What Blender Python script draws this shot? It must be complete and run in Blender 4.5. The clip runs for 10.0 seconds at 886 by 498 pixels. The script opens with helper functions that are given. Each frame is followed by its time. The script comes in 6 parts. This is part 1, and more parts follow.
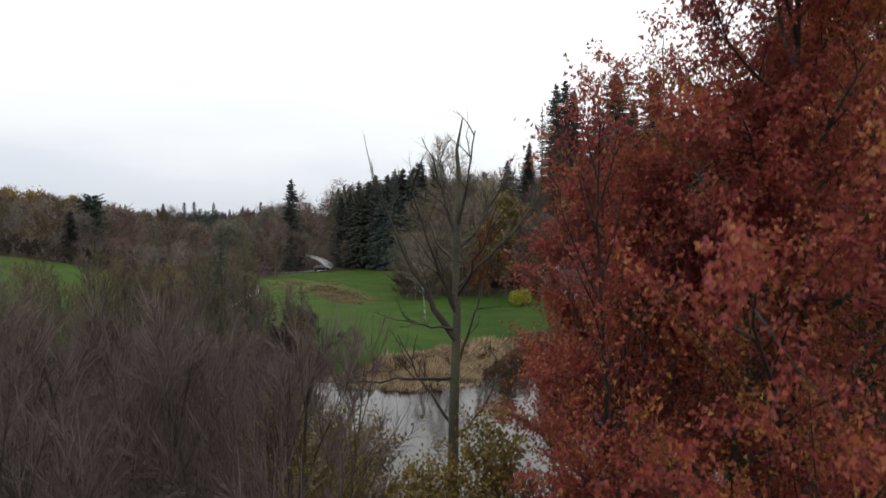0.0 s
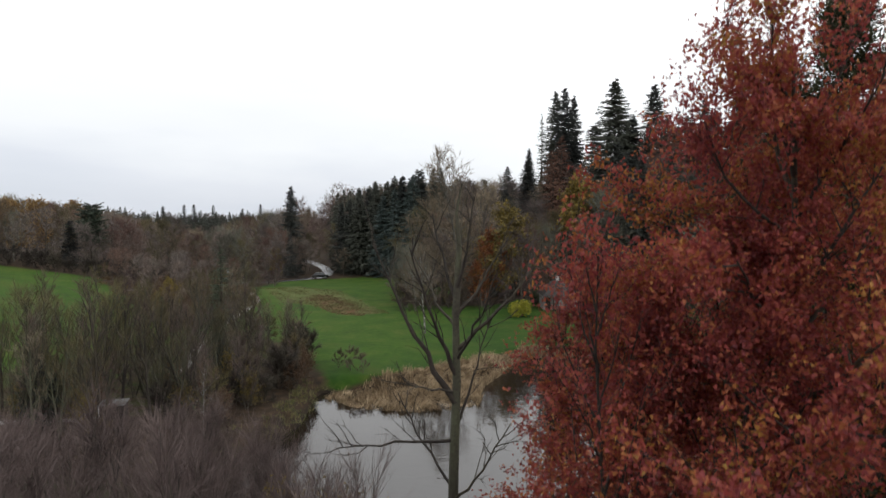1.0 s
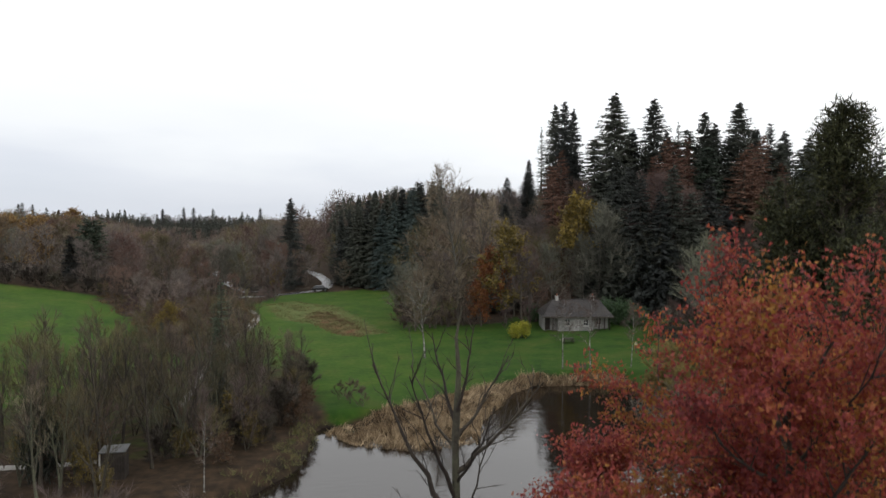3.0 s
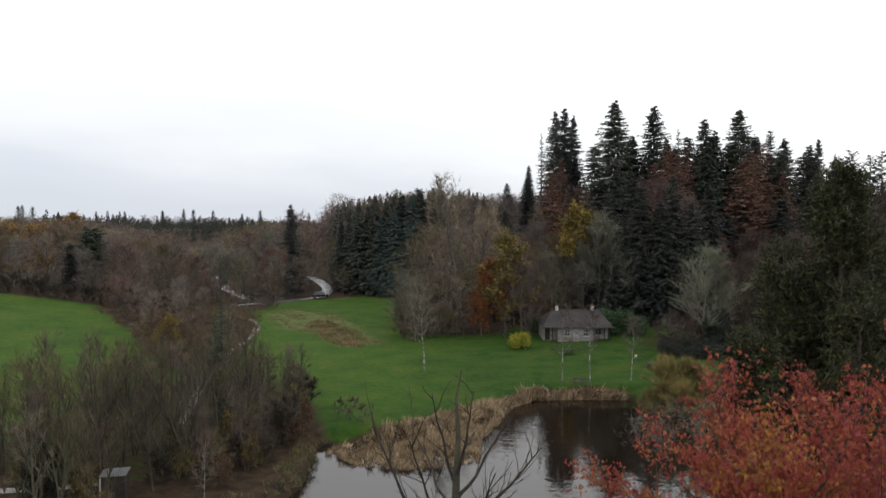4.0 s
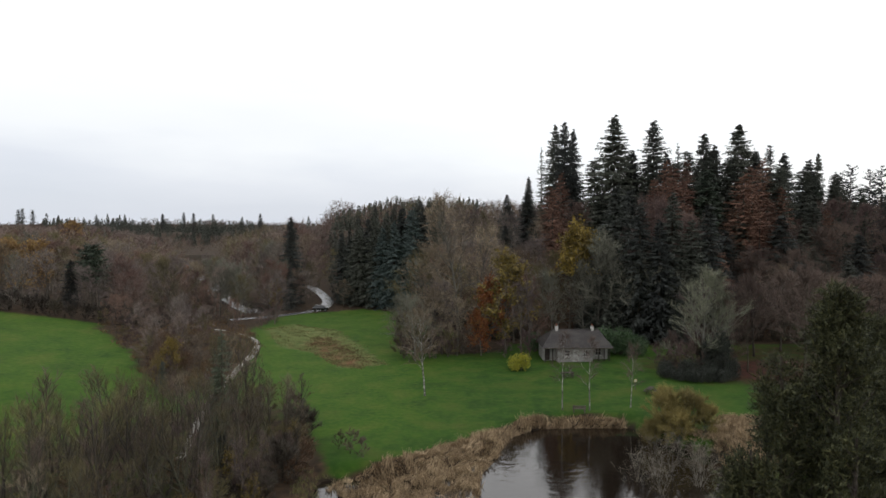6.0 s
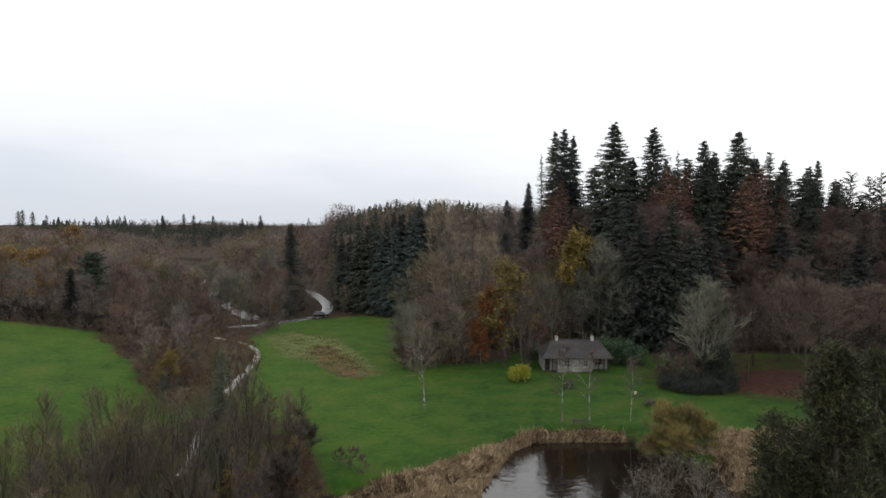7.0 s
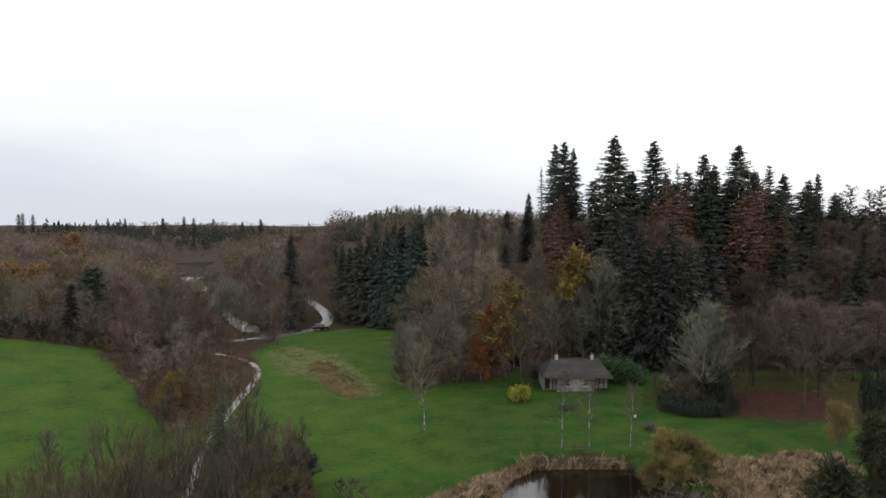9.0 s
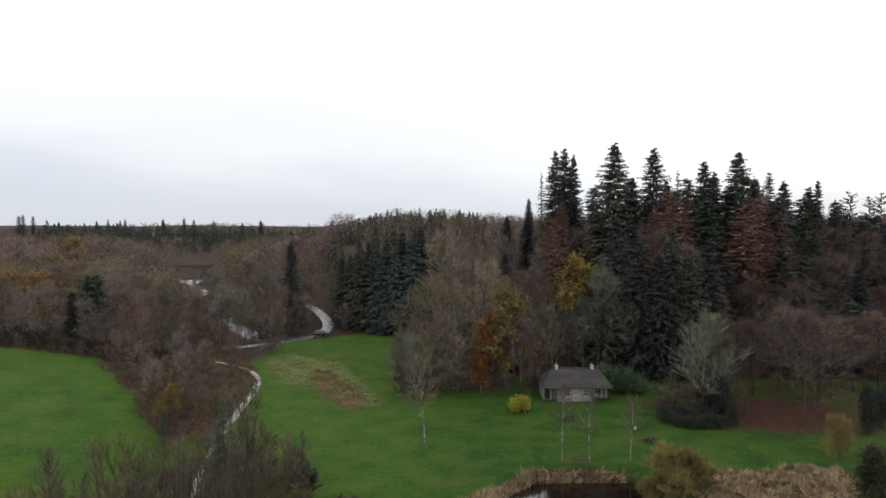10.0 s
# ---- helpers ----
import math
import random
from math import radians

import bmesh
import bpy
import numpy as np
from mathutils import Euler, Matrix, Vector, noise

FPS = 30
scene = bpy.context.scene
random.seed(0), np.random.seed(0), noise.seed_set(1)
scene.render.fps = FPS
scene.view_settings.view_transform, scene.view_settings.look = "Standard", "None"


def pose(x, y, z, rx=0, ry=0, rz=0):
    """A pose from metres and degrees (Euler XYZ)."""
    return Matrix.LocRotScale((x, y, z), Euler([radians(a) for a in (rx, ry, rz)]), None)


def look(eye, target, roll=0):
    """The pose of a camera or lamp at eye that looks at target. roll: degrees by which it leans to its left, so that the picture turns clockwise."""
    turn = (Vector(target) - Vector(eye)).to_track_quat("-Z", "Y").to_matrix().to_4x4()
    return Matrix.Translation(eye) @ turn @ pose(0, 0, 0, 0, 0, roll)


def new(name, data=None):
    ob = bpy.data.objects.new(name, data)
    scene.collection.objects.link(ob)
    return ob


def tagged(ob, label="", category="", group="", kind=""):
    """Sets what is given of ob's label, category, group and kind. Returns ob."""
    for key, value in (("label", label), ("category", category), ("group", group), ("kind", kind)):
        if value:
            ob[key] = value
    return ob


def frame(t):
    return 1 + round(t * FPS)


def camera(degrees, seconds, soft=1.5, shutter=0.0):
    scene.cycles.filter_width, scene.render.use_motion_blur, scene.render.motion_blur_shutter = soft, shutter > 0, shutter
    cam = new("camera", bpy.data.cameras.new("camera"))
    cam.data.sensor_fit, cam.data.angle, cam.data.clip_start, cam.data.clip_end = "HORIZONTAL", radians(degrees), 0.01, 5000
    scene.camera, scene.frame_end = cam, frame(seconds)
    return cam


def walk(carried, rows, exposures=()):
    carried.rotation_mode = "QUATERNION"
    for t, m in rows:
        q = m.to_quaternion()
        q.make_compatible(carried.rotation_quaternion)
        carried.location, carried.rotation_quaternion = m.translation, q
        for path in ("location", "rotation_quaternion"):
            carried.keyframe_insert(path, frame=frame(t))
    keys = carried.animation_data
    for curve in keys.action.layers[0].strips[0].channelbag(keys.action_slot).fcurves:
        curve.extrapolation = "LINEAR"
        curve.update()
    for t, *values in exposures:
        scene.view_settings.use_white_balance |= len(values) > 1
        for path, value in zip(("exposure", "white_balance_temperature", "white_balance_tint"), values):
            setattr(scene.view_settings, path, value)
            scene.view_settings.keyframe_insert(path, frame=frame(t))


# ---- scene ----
cam = camera(70, 10.0, soft=1.5, shutter=0.5)
# (seconds, height, pitch, turn): a lift straight up with a steady gaze
LIFT = [(0.0, 13.00, -2.43, 0.03), (0.5, 13.76, -2.37, 0.0), (1.0, 14.63, -2.35, 0.01), (1.5, 15.34, -2.33, 0.02),
        (2.0, 16.31, -2.34, 0.0), (2.5, 17.12, -2.35, -0.01), (4.0, 19.58, -2.33, -0.02), (4.5, 20.42, -2.35, -0.02),
        (5.0, 21.27, -2.33, -0.02), (5.5, 22.09, -2.33, -0.02), (7.0, 24.62, -2.33, -0.02), (7.5, 25.37, -2.35, -0.02),
        (8.0, 26.22, -2.34, -0.02), (8.5, 27.00, -2.33, -0.01), (9.0, 27.86, -2.35, -0.01), (9.5, 28.74, -2.37, -0.01),
        (10.0, 29.50, -2.35, 0.0)]
walk(cam, [(t, pose(0, 0, z, 90 + p, 0, r)) for t, z, p, r in LIFT])


# ---- sky and light ----
def build_world():
    w = bpy.data.worlds.new("overcast_sky")
    scene.world = w
    w.use_nodes = True
    nt = w.node_tree
    nt.nodes.clear()
    N, L = nt.nodes.new, nt.links.new
    out, bg = N("ShaderNodeOutputWorld"), N("ShaderNodeBackground")
    tc, sep = N("ShaderNodeTexCoord"), N("ShaderNodeSeparateXYZ")
    L(tc.outputs["Generated"], sep.inputs[0])
    # layered cloud: noise pulled out sideways
    mp, nz = N("ShaderNodeMapping"), N("ShaderNodeTexNoise")
    mp.inputs["Scale"].default_value = (2.2, 2.2, 9.0)
    mp.inputs["Location"].default_value = (3.1, 0.7, 0.2)
    nz.inputs["Scale"].default_value, nz.inputs["Detail"].default_value = 1.0, 5.0
    L(tc.outputs["Generated"], mp.inputs[0])
    L(mp.outputs[0], nz.inputs["Vector"])
    ma = N("ShaderNodeMath")
    ma.operation = "MULTIPLY_ADD"
    ma.inputs[1].default_value, ma.inputs[2].default_value = 0.16, -0.08
    L(nz.outputs["Fac"], ma.inputs[0])
    # the bank of grey lies deeper to the west
    mb = N("ShaderNodeMath")
    mb.operation = "MULTIPLY_ADD"
    mb.inputs[1].default_value = 0.07
    L(sep.outputs["X"], mb.inputs[0])
    L(sep.outputs["Z"], mb.inputs[2])
    ad = N("ShaderNodeMath")
    ad.operation = "ADD"
    L(mb.outputs[0], ad.inputs[0])
    L(ma.outputs[0], ad.inputs[1])
    cr = N("ShaderNodeValToRGB")
    el = cr.color_ramp.elements
    el[0].position, el[0].color = 0.0, (0.66, 0.70, 0.78, 1)
    el[1].position, el[1].color = 1.0, (1.22, 1.22, 1.22, 1)
    for p, c in ((0.045, (0.74, 0.77, 0.84, 1)), (0.10, (0.90, 0.92, 0.95, 1)), (0.17, (0.98, 0.99, 1.0, 1)), (0.27, (1.10, 1.10, 1.10, 1)), (0.40, (1.40, 1.40, 1.40, 1)), (0.62, (1.40, 1.40, 1.40, 1))):
        e = el.new(p)
        e.color = c
    L(ad.outputs[0], cr.inputs[0])
    sky = N("ShaderNodeTexSky")
    sky.sky_type, sky.sun_disc = "NISHITA", False
    sky.sun_elevation, sky.sun_rotation = radians(28), radians(60)
    mix = N("ShaderNodeMix")
    mix.data_type, mix.blend_type = "RGBA", "ADD"
    mix.inputs["Factor"].default_value = 0.012
    L(cr.outputs["Color"], mix.inputs["A"])
    L(sky.outputs["Color"], mix.inputs["B"])
    L(mix.outputs["Result"], bg.inputs["Color"])
    bg.inputs["Strength"].default_value = 1.0
    L(bg.outputs[0], out.inputs["Surface"])


build_world()
sun = bpy.data.lights.new("sun", "SUN")
sun.energy, sun.angle, sun.color = 0.5, radians(40), (1.0, 0.97, 0.93)
new("sun", sun).matrix_world = look((60, -35, 40), (0, 0, 0))


# ---- materials ----
def material(name, colours, rough=0.9, scale=1.0, by="object", bump=0.0, metal=0.0, coat=0.0, fine=8.0, trans=0.0, vary=0.35, spec=0.3):
    """Colour from a ramp, driven by each piece's own chance value and by noise at two scales (metres)."""
    m = bpy.data.materials.new(name)
    m.use_nodes = True
    nt = m.node_tree
    N, L = nt.nodes.new, nt.links.new
    bs, out = nt.nodes["Principled BSDF"], nt.nodes["Material Output"]
    bs.inputs["Roughness"].default_value, bs.inputs["Metallic"].default_value = rough, metal
    bs.inputs["Specular IOR Level"].default_value = spec
    geo, info = N("ShaderNodeNewGeometry"), N("ShaderNodeObjectInfo")
    n1, n2 = N("ShaderNodeTexNoise"), N("ShaderNodeTexNoise")
    n1.inputs["Scale"].default_value, n1.inputs["Detail"].default_value = scale, 3
    n2.inputs["Scale"].default_value, n2.inputs["Detail"].default_value = scale * fine, 4
    for n in (n1, n2):
        L(geo.outputs["Position"], n.inputs["Vector"])
    a = N("ShaderNodeMath")
    a.operation = "ADD"
    L(n1.outputs["Fac"], a.inputs[0])
    L(n2.outputs["Fac"], a.inputs[1])
    b = N("ShaderNodeMath")
    b.operation = "MULTIPLY_ADD"
    b.inputs[1].default_value, b.inputs[2].default_value = 1.0 - vary, -0.5 * (1.0 - vary) + (0.0 if by else 0.25)
    if by is None:
        b.inputs[1].default_value, b.inputs[2].default_value = 1.0, -0.5
    L(a.outputs[0], b.inputs[0])
    fac = b.outputs[0]
    if by:
        c = N("ShaderNodeMath")
        c.operation = "MULTIPLY_ADD"
        c.inputs[1].default_value = vary
        L(info.outputs["Random"] if by == "object" else geo.outputs["Random Per Island"], c.inputs[0])
        L(fac, c.inputs[2])
        fac = c.outputs[0]
    r = N("ShaderNodeValToRGB")
    el = r.color_ramp.elements
    n = len(colours)
    for i, col in enumerate(colours):
        e = el[i] if i < 2 else el.new(0.5)
        e.color = (*col, 1)
    for i in range(n):
        el[i].position = 0.2 + 0.6 * i / (n - 1)
    for i, col in enumerate(colours):
        el[i].color = (*col, 1)
    L(fac, r.inputs[0])
    L(r.outputs[0], bs.inputs["Base Color"])
    if bump:
        bp = N("ShaderNodeBump")
        bp.inputs["Strength"].default_value, bp.inputs["Distance"].default_value = 0.7, bump
        L(n2.outputs["Fac"], bp.inputs["Height"])
        L(bp.outputs[0], bs.inputs["Normal"])
    if trans:
        t, mx = N("ShaderNodeBsdfTranslucent"), N("ShaderNodeMixShader")
        mx.inputs[0].default_value = trans
        L(r.outputs[0], t.inputs["Color"])
        L(bs.outputs[0], mx.inputs[1])
        L(t.outputs[0], mx.inputs[2])
        L(mx.outputs[0], out.inputs["Surface"])
    return m


BARK = material("bark_brown", [(0.035, 0.030, 0.025), (0.075, 0.065, 0.053), (0.125, 0.108, 0.09)], scale=0.8, bump=0.02)
BARK_DARK = material("bark_dark_wet", [(0.018, 0.014, 0.012), (0.04, 0.032, 0.026), (0.075, 0.065, 0.045)], scale=1.2, bump=0.015, rough=0.75)
BARK_MOSS = material("bark_lichen", [(0.030, 0.026, 0.020), (0.062, 0.056, 0.042), (0.095, 0.10, 0.062)], scale=1.5, bump=0.015)
BARK_PALE = material("bark_lichen_pale", [(0.06, 0.056, 0.046), (0.105, 0.10, 0.085), (0.16, 0.155, 0.13)], scale=1.0, bump=0.02)
BARK_BIRCH = material("birch_bark", [(0.03, 0.027, 0.024), (0.14, 0.132, 0.12), (0.46, 0.44, 0.41)], scale=2.2, fine=3, by=None, bump=0.01)
# brown ramp lightened and blued a little: distance haze put into the colour
TWIG = material("twigs_hazy_brown", [(0.068, 0.054, 0.052), (0.122, 0.098, 0.091), (0.168, 0.143, 0.126), (0.185, 0.136, 0.115)], scale=0.12, vary=0.6)
TWIG_RED = material("twigs_russet", [(0.084, 0.050, 0.043), (0.135, 0.080, 0.064), (0.17, 0.110, 0.084)], scale=0.15, vary=0.6)
TWIG_NEAR = material("twigs_dark_near", [(0.060, 0.043, 0.041), (0.102, 0.076, 0.071), (0.148, 0.112, 0.100)], by="island", scale=0.5, vary=0.5)
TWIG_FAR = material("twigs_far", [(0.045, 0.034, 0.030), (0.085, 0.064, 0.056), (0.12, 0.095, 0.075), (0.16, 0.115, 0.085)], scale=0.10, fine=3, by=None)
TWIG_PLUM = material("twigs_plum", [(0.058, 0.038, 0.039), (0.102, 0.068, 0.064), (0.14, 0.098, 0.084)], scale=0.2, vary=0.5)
TWIG_DARK = material("twigs_dark_brown", [(0.052, 0.036, 0.031), (0.094, 0.067, 0.056), (0.135, 0.10, 0.08)], scale=0.2, vary=0.5)
TWIG_LIME = material("twigs_pale_tan", [(0.125, 0.094, 0.066), (0.21, 0.162, 0.114), (0.31, 0.248, 0.175)], scale=0.3, vary=0.3)
TWIG_GREY = material("twigs_grey_lichen", [(0.085, 0.086, 0.062), (0.145, 0.148, 0.105), (0.23, 0.23, 0.165)], scale=0.5, vary=0.4)
TWIG_TAN = material("twigs_tan", [(0.11, 0.085, 0.06), (0.165, 0.13, 0.09), (0.20, 0.165, 0.115)], scale=0.2, vary=0.5)
TWIG_PALE = material("twigs_lichen", [(0.075, 0.072, 0.056), (0.115, 0.113, 0.088), (0.15, 0.15, 0.115)], scale=0.3, vary=0.5)
TWIG_OLIVE = material("twigs_olive", [(0.06, 0.050, 0.026), (0.10, 0.085, 0.042), (0.135, 0.12, 0.055)], scale=0.3, vary=0.5)
NEEDLE = material("needles_dark", [(0.019, 0.022, 0.021), (0.030, 0.034, 0.030), (0.043, 0.048, 0.038), (0.058, 0.063, 0.048)], scale=0.15, vary=0.7, rough=0.7)
NEEDLE_BLUE = material("needles_blue", [(0.026, 0.040, 0.038), (0.045, 0.064, 0.059), (0.068, 0.090, 0.082)], scale=0.3, vary=0.4, rough=0.7)
NEEDLE_YEW = material("needles_yew", [(0.012, 0.015, 0.007), (0.032, 0.036, 0.014), (0.074, 0.076, 0.028)], by="island", scale=0.6, vary=0.6, rough=0.7)
NEEDLE_MID = material("needles_green", [(0.018, 0.027, 0.018), (0.032, 0.045, 0.028), (0.052, 0.068, 0.038)], scale=0.15, vary=0.5, rough=0.7)
LARCH = material("needles_russet", [(0.070, 0.037, 0.027), (0.122, 0.064, 0.045), (0.17, 0.095, 0.064)], scale=0.2, vary=0.4)
LEAF_RED = material("leaves_red", [(0.135, 0.031, 0.036), (0.23, 0.044, 0.044), (0.295, 0.060, 0.047), (0.32, 0.095, 0.042), (0.42, 0.21, 0.05)], by="island", scale=0.45, fine=3, vary=0.42, rough=0.6, trans=0.42)
LEAF_GOLD = material("leaves_gold", [(0.15, 0.055, 0.02), (0.24, 0.10, 0.026), (0.34, 0.19, 0.04)], by="island", scale=0.8, fine=3, vary=0.5, rough=0.6, trans=0.42)
LEAF_RUSSET = material("leaves_russet_brown", [(0.05, 0.026, 0.016), (0.085, 0.046, 0.026), (0.13, 0.072, 0.036)], by="island", scale=0.8, vary=0.6, rough=0.7, trans=0.2)
LEAF_ORANGE = material("leaves_orange", [(0.09, 0.028, 0.016), (0.17, 0.050, 0.02), (0.21, 0.08, 0.024), (0.25, 0.13, 0.03)], by="island", scale=0.6, fine=3, vary=0.5, rough=0.6, trans=0.25)
LEAF_YELLOW = material("leaves_yellow", [(0.09, 0.068, 0.022), (0.16, 0.115, 0.028), (0.26, 0.185, 0.036)], by="island", scale=0.8, vary=0.6, rough=0.6, trans=0.25)
LEAF_OCHRE = material("leaves_ochre", [(0.075, 0.06, 0.02), (0.14, 0.105, 0.028), (0.22, 0.16, 0.035)], by="island", scale=0.8, vary=0.6, rough=0.6, trans=0.25)
LEAF_GREEN = material("leaves_evergreen", [(0.015, 0.032, 0.012), (0.03, 0.06, 0.022), (0.05, 0.09, 0.035)], by="island", scale=0.8, vary=0.6, rough=0.5, trans=0.1)
LEAF_AMBER = material("leaves_amber", [(0.12, 0.072, 0.03), (0.21, 0.125, 0.045), (0.32, 0.20, 0.07)], by="island", scale=0.8, vary=0.6, rough=0.6, trans=0.25)
LEAF_DARK = material("leaves_dark_evergreen", [(0.014, 0.015, 0.014), (0.026, 0.030, 0.024), (0.044, 0.052, 0.040)], by="island", scale=0.8, vary=0.6, rough=0.45, trans=0.1)
LEAF_RHODO = material("leaves_rhododendron", [(0.022, 0.042, 0.020), (0.042, 0.078, 0.034), (0.07, 0.115, 0.05)], by="island", scale=0.7, vary=0.6, rough=0.45, trans=0.1)
LEAF_LIME = material("leaves_lime", [(0.16, 0.17, 0.02), (0.26, 0.25, 0.028), (0.36, 0.33, 0.04)], by="island", scale=0.8, vary=0.6, rough=0.6, trans=0.25)
REED = material("reed_straw", [(0.07, 0.048, 0.030), (0.27, 0.196, 0.118), (0.47, 0.365, 0.235)], by="island", scale=0.35, fine=4, vary=0.45)
TWIG_WILLOW = material("twigs_willow", [(0.12, 0.10, 0.04), (0.21, 0.17, 0.06), (0.30, 0.24, 0.085)], scale=0.4, vary=0.4)
BARK_BLEACH = material("dead_wood_bleached", [(0.08, 0.07, 0.056), (0.14, 0.125, 0.10), (0.21, 0.195, 0.165)], scale=1.0)
CLAY = material("clay_red", [(0.16, 0.06, 0.04), (0.24, 0.10, 0.07)], by=None, scale=3)
STRAW = material("grass_straw", [(0.06, 0.075, 0.025), (0.12, 0.12, 0.045), (0.18, 0.15, 0.075)], by="island", scale=0.5, vary=0.5)
BRACKEN = material("bracken_brown", [(0.055, 0.036, 0.021), (0.105, 0.068, 0.038), (0.16, 0.108, 0.056)], by="island", scale=0.4, vary=0.5)
GRAVEL = material("gravel_pale", [(0.15, 0.14, 0.13), (0.24, 0.23, 0.215), (0.33, 0.32, 0.30)], by=None, scale=0.8, bump=0.01)
ASPHALT = material("asphalt_wet", [(0.07, 0.07, 0.075), (0.115, 0.115, 0.12), (0.16, 0.16, 0.162)], by=None, scale=0.5, rough=0.25, spec=0.5)
RENDER = material("wall_render", [(0.15, 0.147, 0.14), (0.23, 0.225, 0.215), (0.29, 0.283, 0.27)], by=None, scale=0.6, bump=0.004)
SLATE = material("roof_slate", [(0.022, 0.020, 0.021), (0.038, 0.034, 0.034), (0.068, 0.062, 0.054)], scale=0.7, vary=0.15, rough=0.6)
WHITE = material("white_paint", [(0.32, 0.31, 0.30), (0.44, 0.43, 0.41)], by=None, scale=2)
DARK_WOOD = material("dark_wood", [(0.02, 0.016, 0.014), (0.05, 0.04, 0.034)], by=None, scale=1.5)
BROWN_WOOD = material("brown_wood", [(0.055, 0.047, 0.038), (0.10, 0.086, 0.068)], by=None, scale=1.5)
GLASS = material("window_glass", [(0.012, 0.013, 0.015), (0.03, 0.032, 0.035)], by=None, scale=0.5, rough=0.08, spec=0.5)
METAL = material("grey_metal", [(0.09, 0.092, 0.095), (0.15, 0.153, 0.157)], by=None, scale=2, rough=0.5, metal=0.4)
CAR_PAINT = material("car_paint_black", [(0.008, 0.008, 0.01), (0.014, 0.014, 0.016)], by=None, scale=1, rough=0.2, spec=0.5)
RUBBER = material("tyre_rubber", [(0.012, 0.012, 0.012), (0.025, 0.025, 0.025)], by=None, scale=4)
SIGN_YELLOW = material("sign_yellow", [(0.45, 0.38, 0.14), (0.52, 0.45, 0.2)], by=None, scale=4)


def water_material(name, depth, ripple):
    m = bpy.data.materials.new(name)
    m.use_nodes = True
    nt = m.node_tree
    N, L = nt.nodes.new, nt.links.new
    bs = nt.nodes["Principled BSDF"]
    bs.inputs["Base Color"].default_value = depth
    bs.inputs["Roughness"].default_value, bs.inputs["IOR"].default_value = 0.03, 1.6
    geo, mp = N("ShaderNodeNewGeometry"), N("ShaderNodeMapping")
    L(geo.outputs["Position"], mp.inputs[0])
    mp.inputs["Scale"].default_value = (0.9, 1.6, 1.0)
    n1, n2 = N("ShaderNodeTexNoise"), N("ShaderNodeTexNoise")
    n1.inputs["Scale"].default_value, n1.inputs["Detail"].default_value = 1.1, 4
    n2.inputs["Scale"].default_value, n2.inputs["Detail"].default_value = 0.09, 2
    L(mp.outputs[0], n1.inputs["Vector"])
    L(geo.outputs["Position"], n2.inputs["Vector"])
    mr = N("ShaderNodeMapRange")
    mr.inputs["From Min"].default_value, mr.inputs["From Max"].default_value = 0.42, 0.62
    mr.inputs["To Min"].default_value, mr.inputs["To Max"].default_value = 0.15, 1.0
    L(n2.outputs["Fac"], mr.inputs[0])
    mu = N("ShaderNodeMath")
    mu.operation = "MULTIPLY"
    L(n1.outputs["Fac"], mu.inputs[0])
    L(mr.outputs[0], mu.inputs[1])
    bp = N("ShaderNodeBump")
    bp.inputs["Strength"].default_value, bp.inputs["Distance"].default_value = 1.0, ripple
    L(mu.outputs[0], bp.inputs["Height"])
    L(bp.outputs[0], bs.inputs["Normal"])
    return m


WATER = water_material("pond_water", (0.010, 0.007, 0.005, 1), 0.022)
RIVER = water_material("river_water", (0.02, 0.018, 0.014, 1), 0.02)


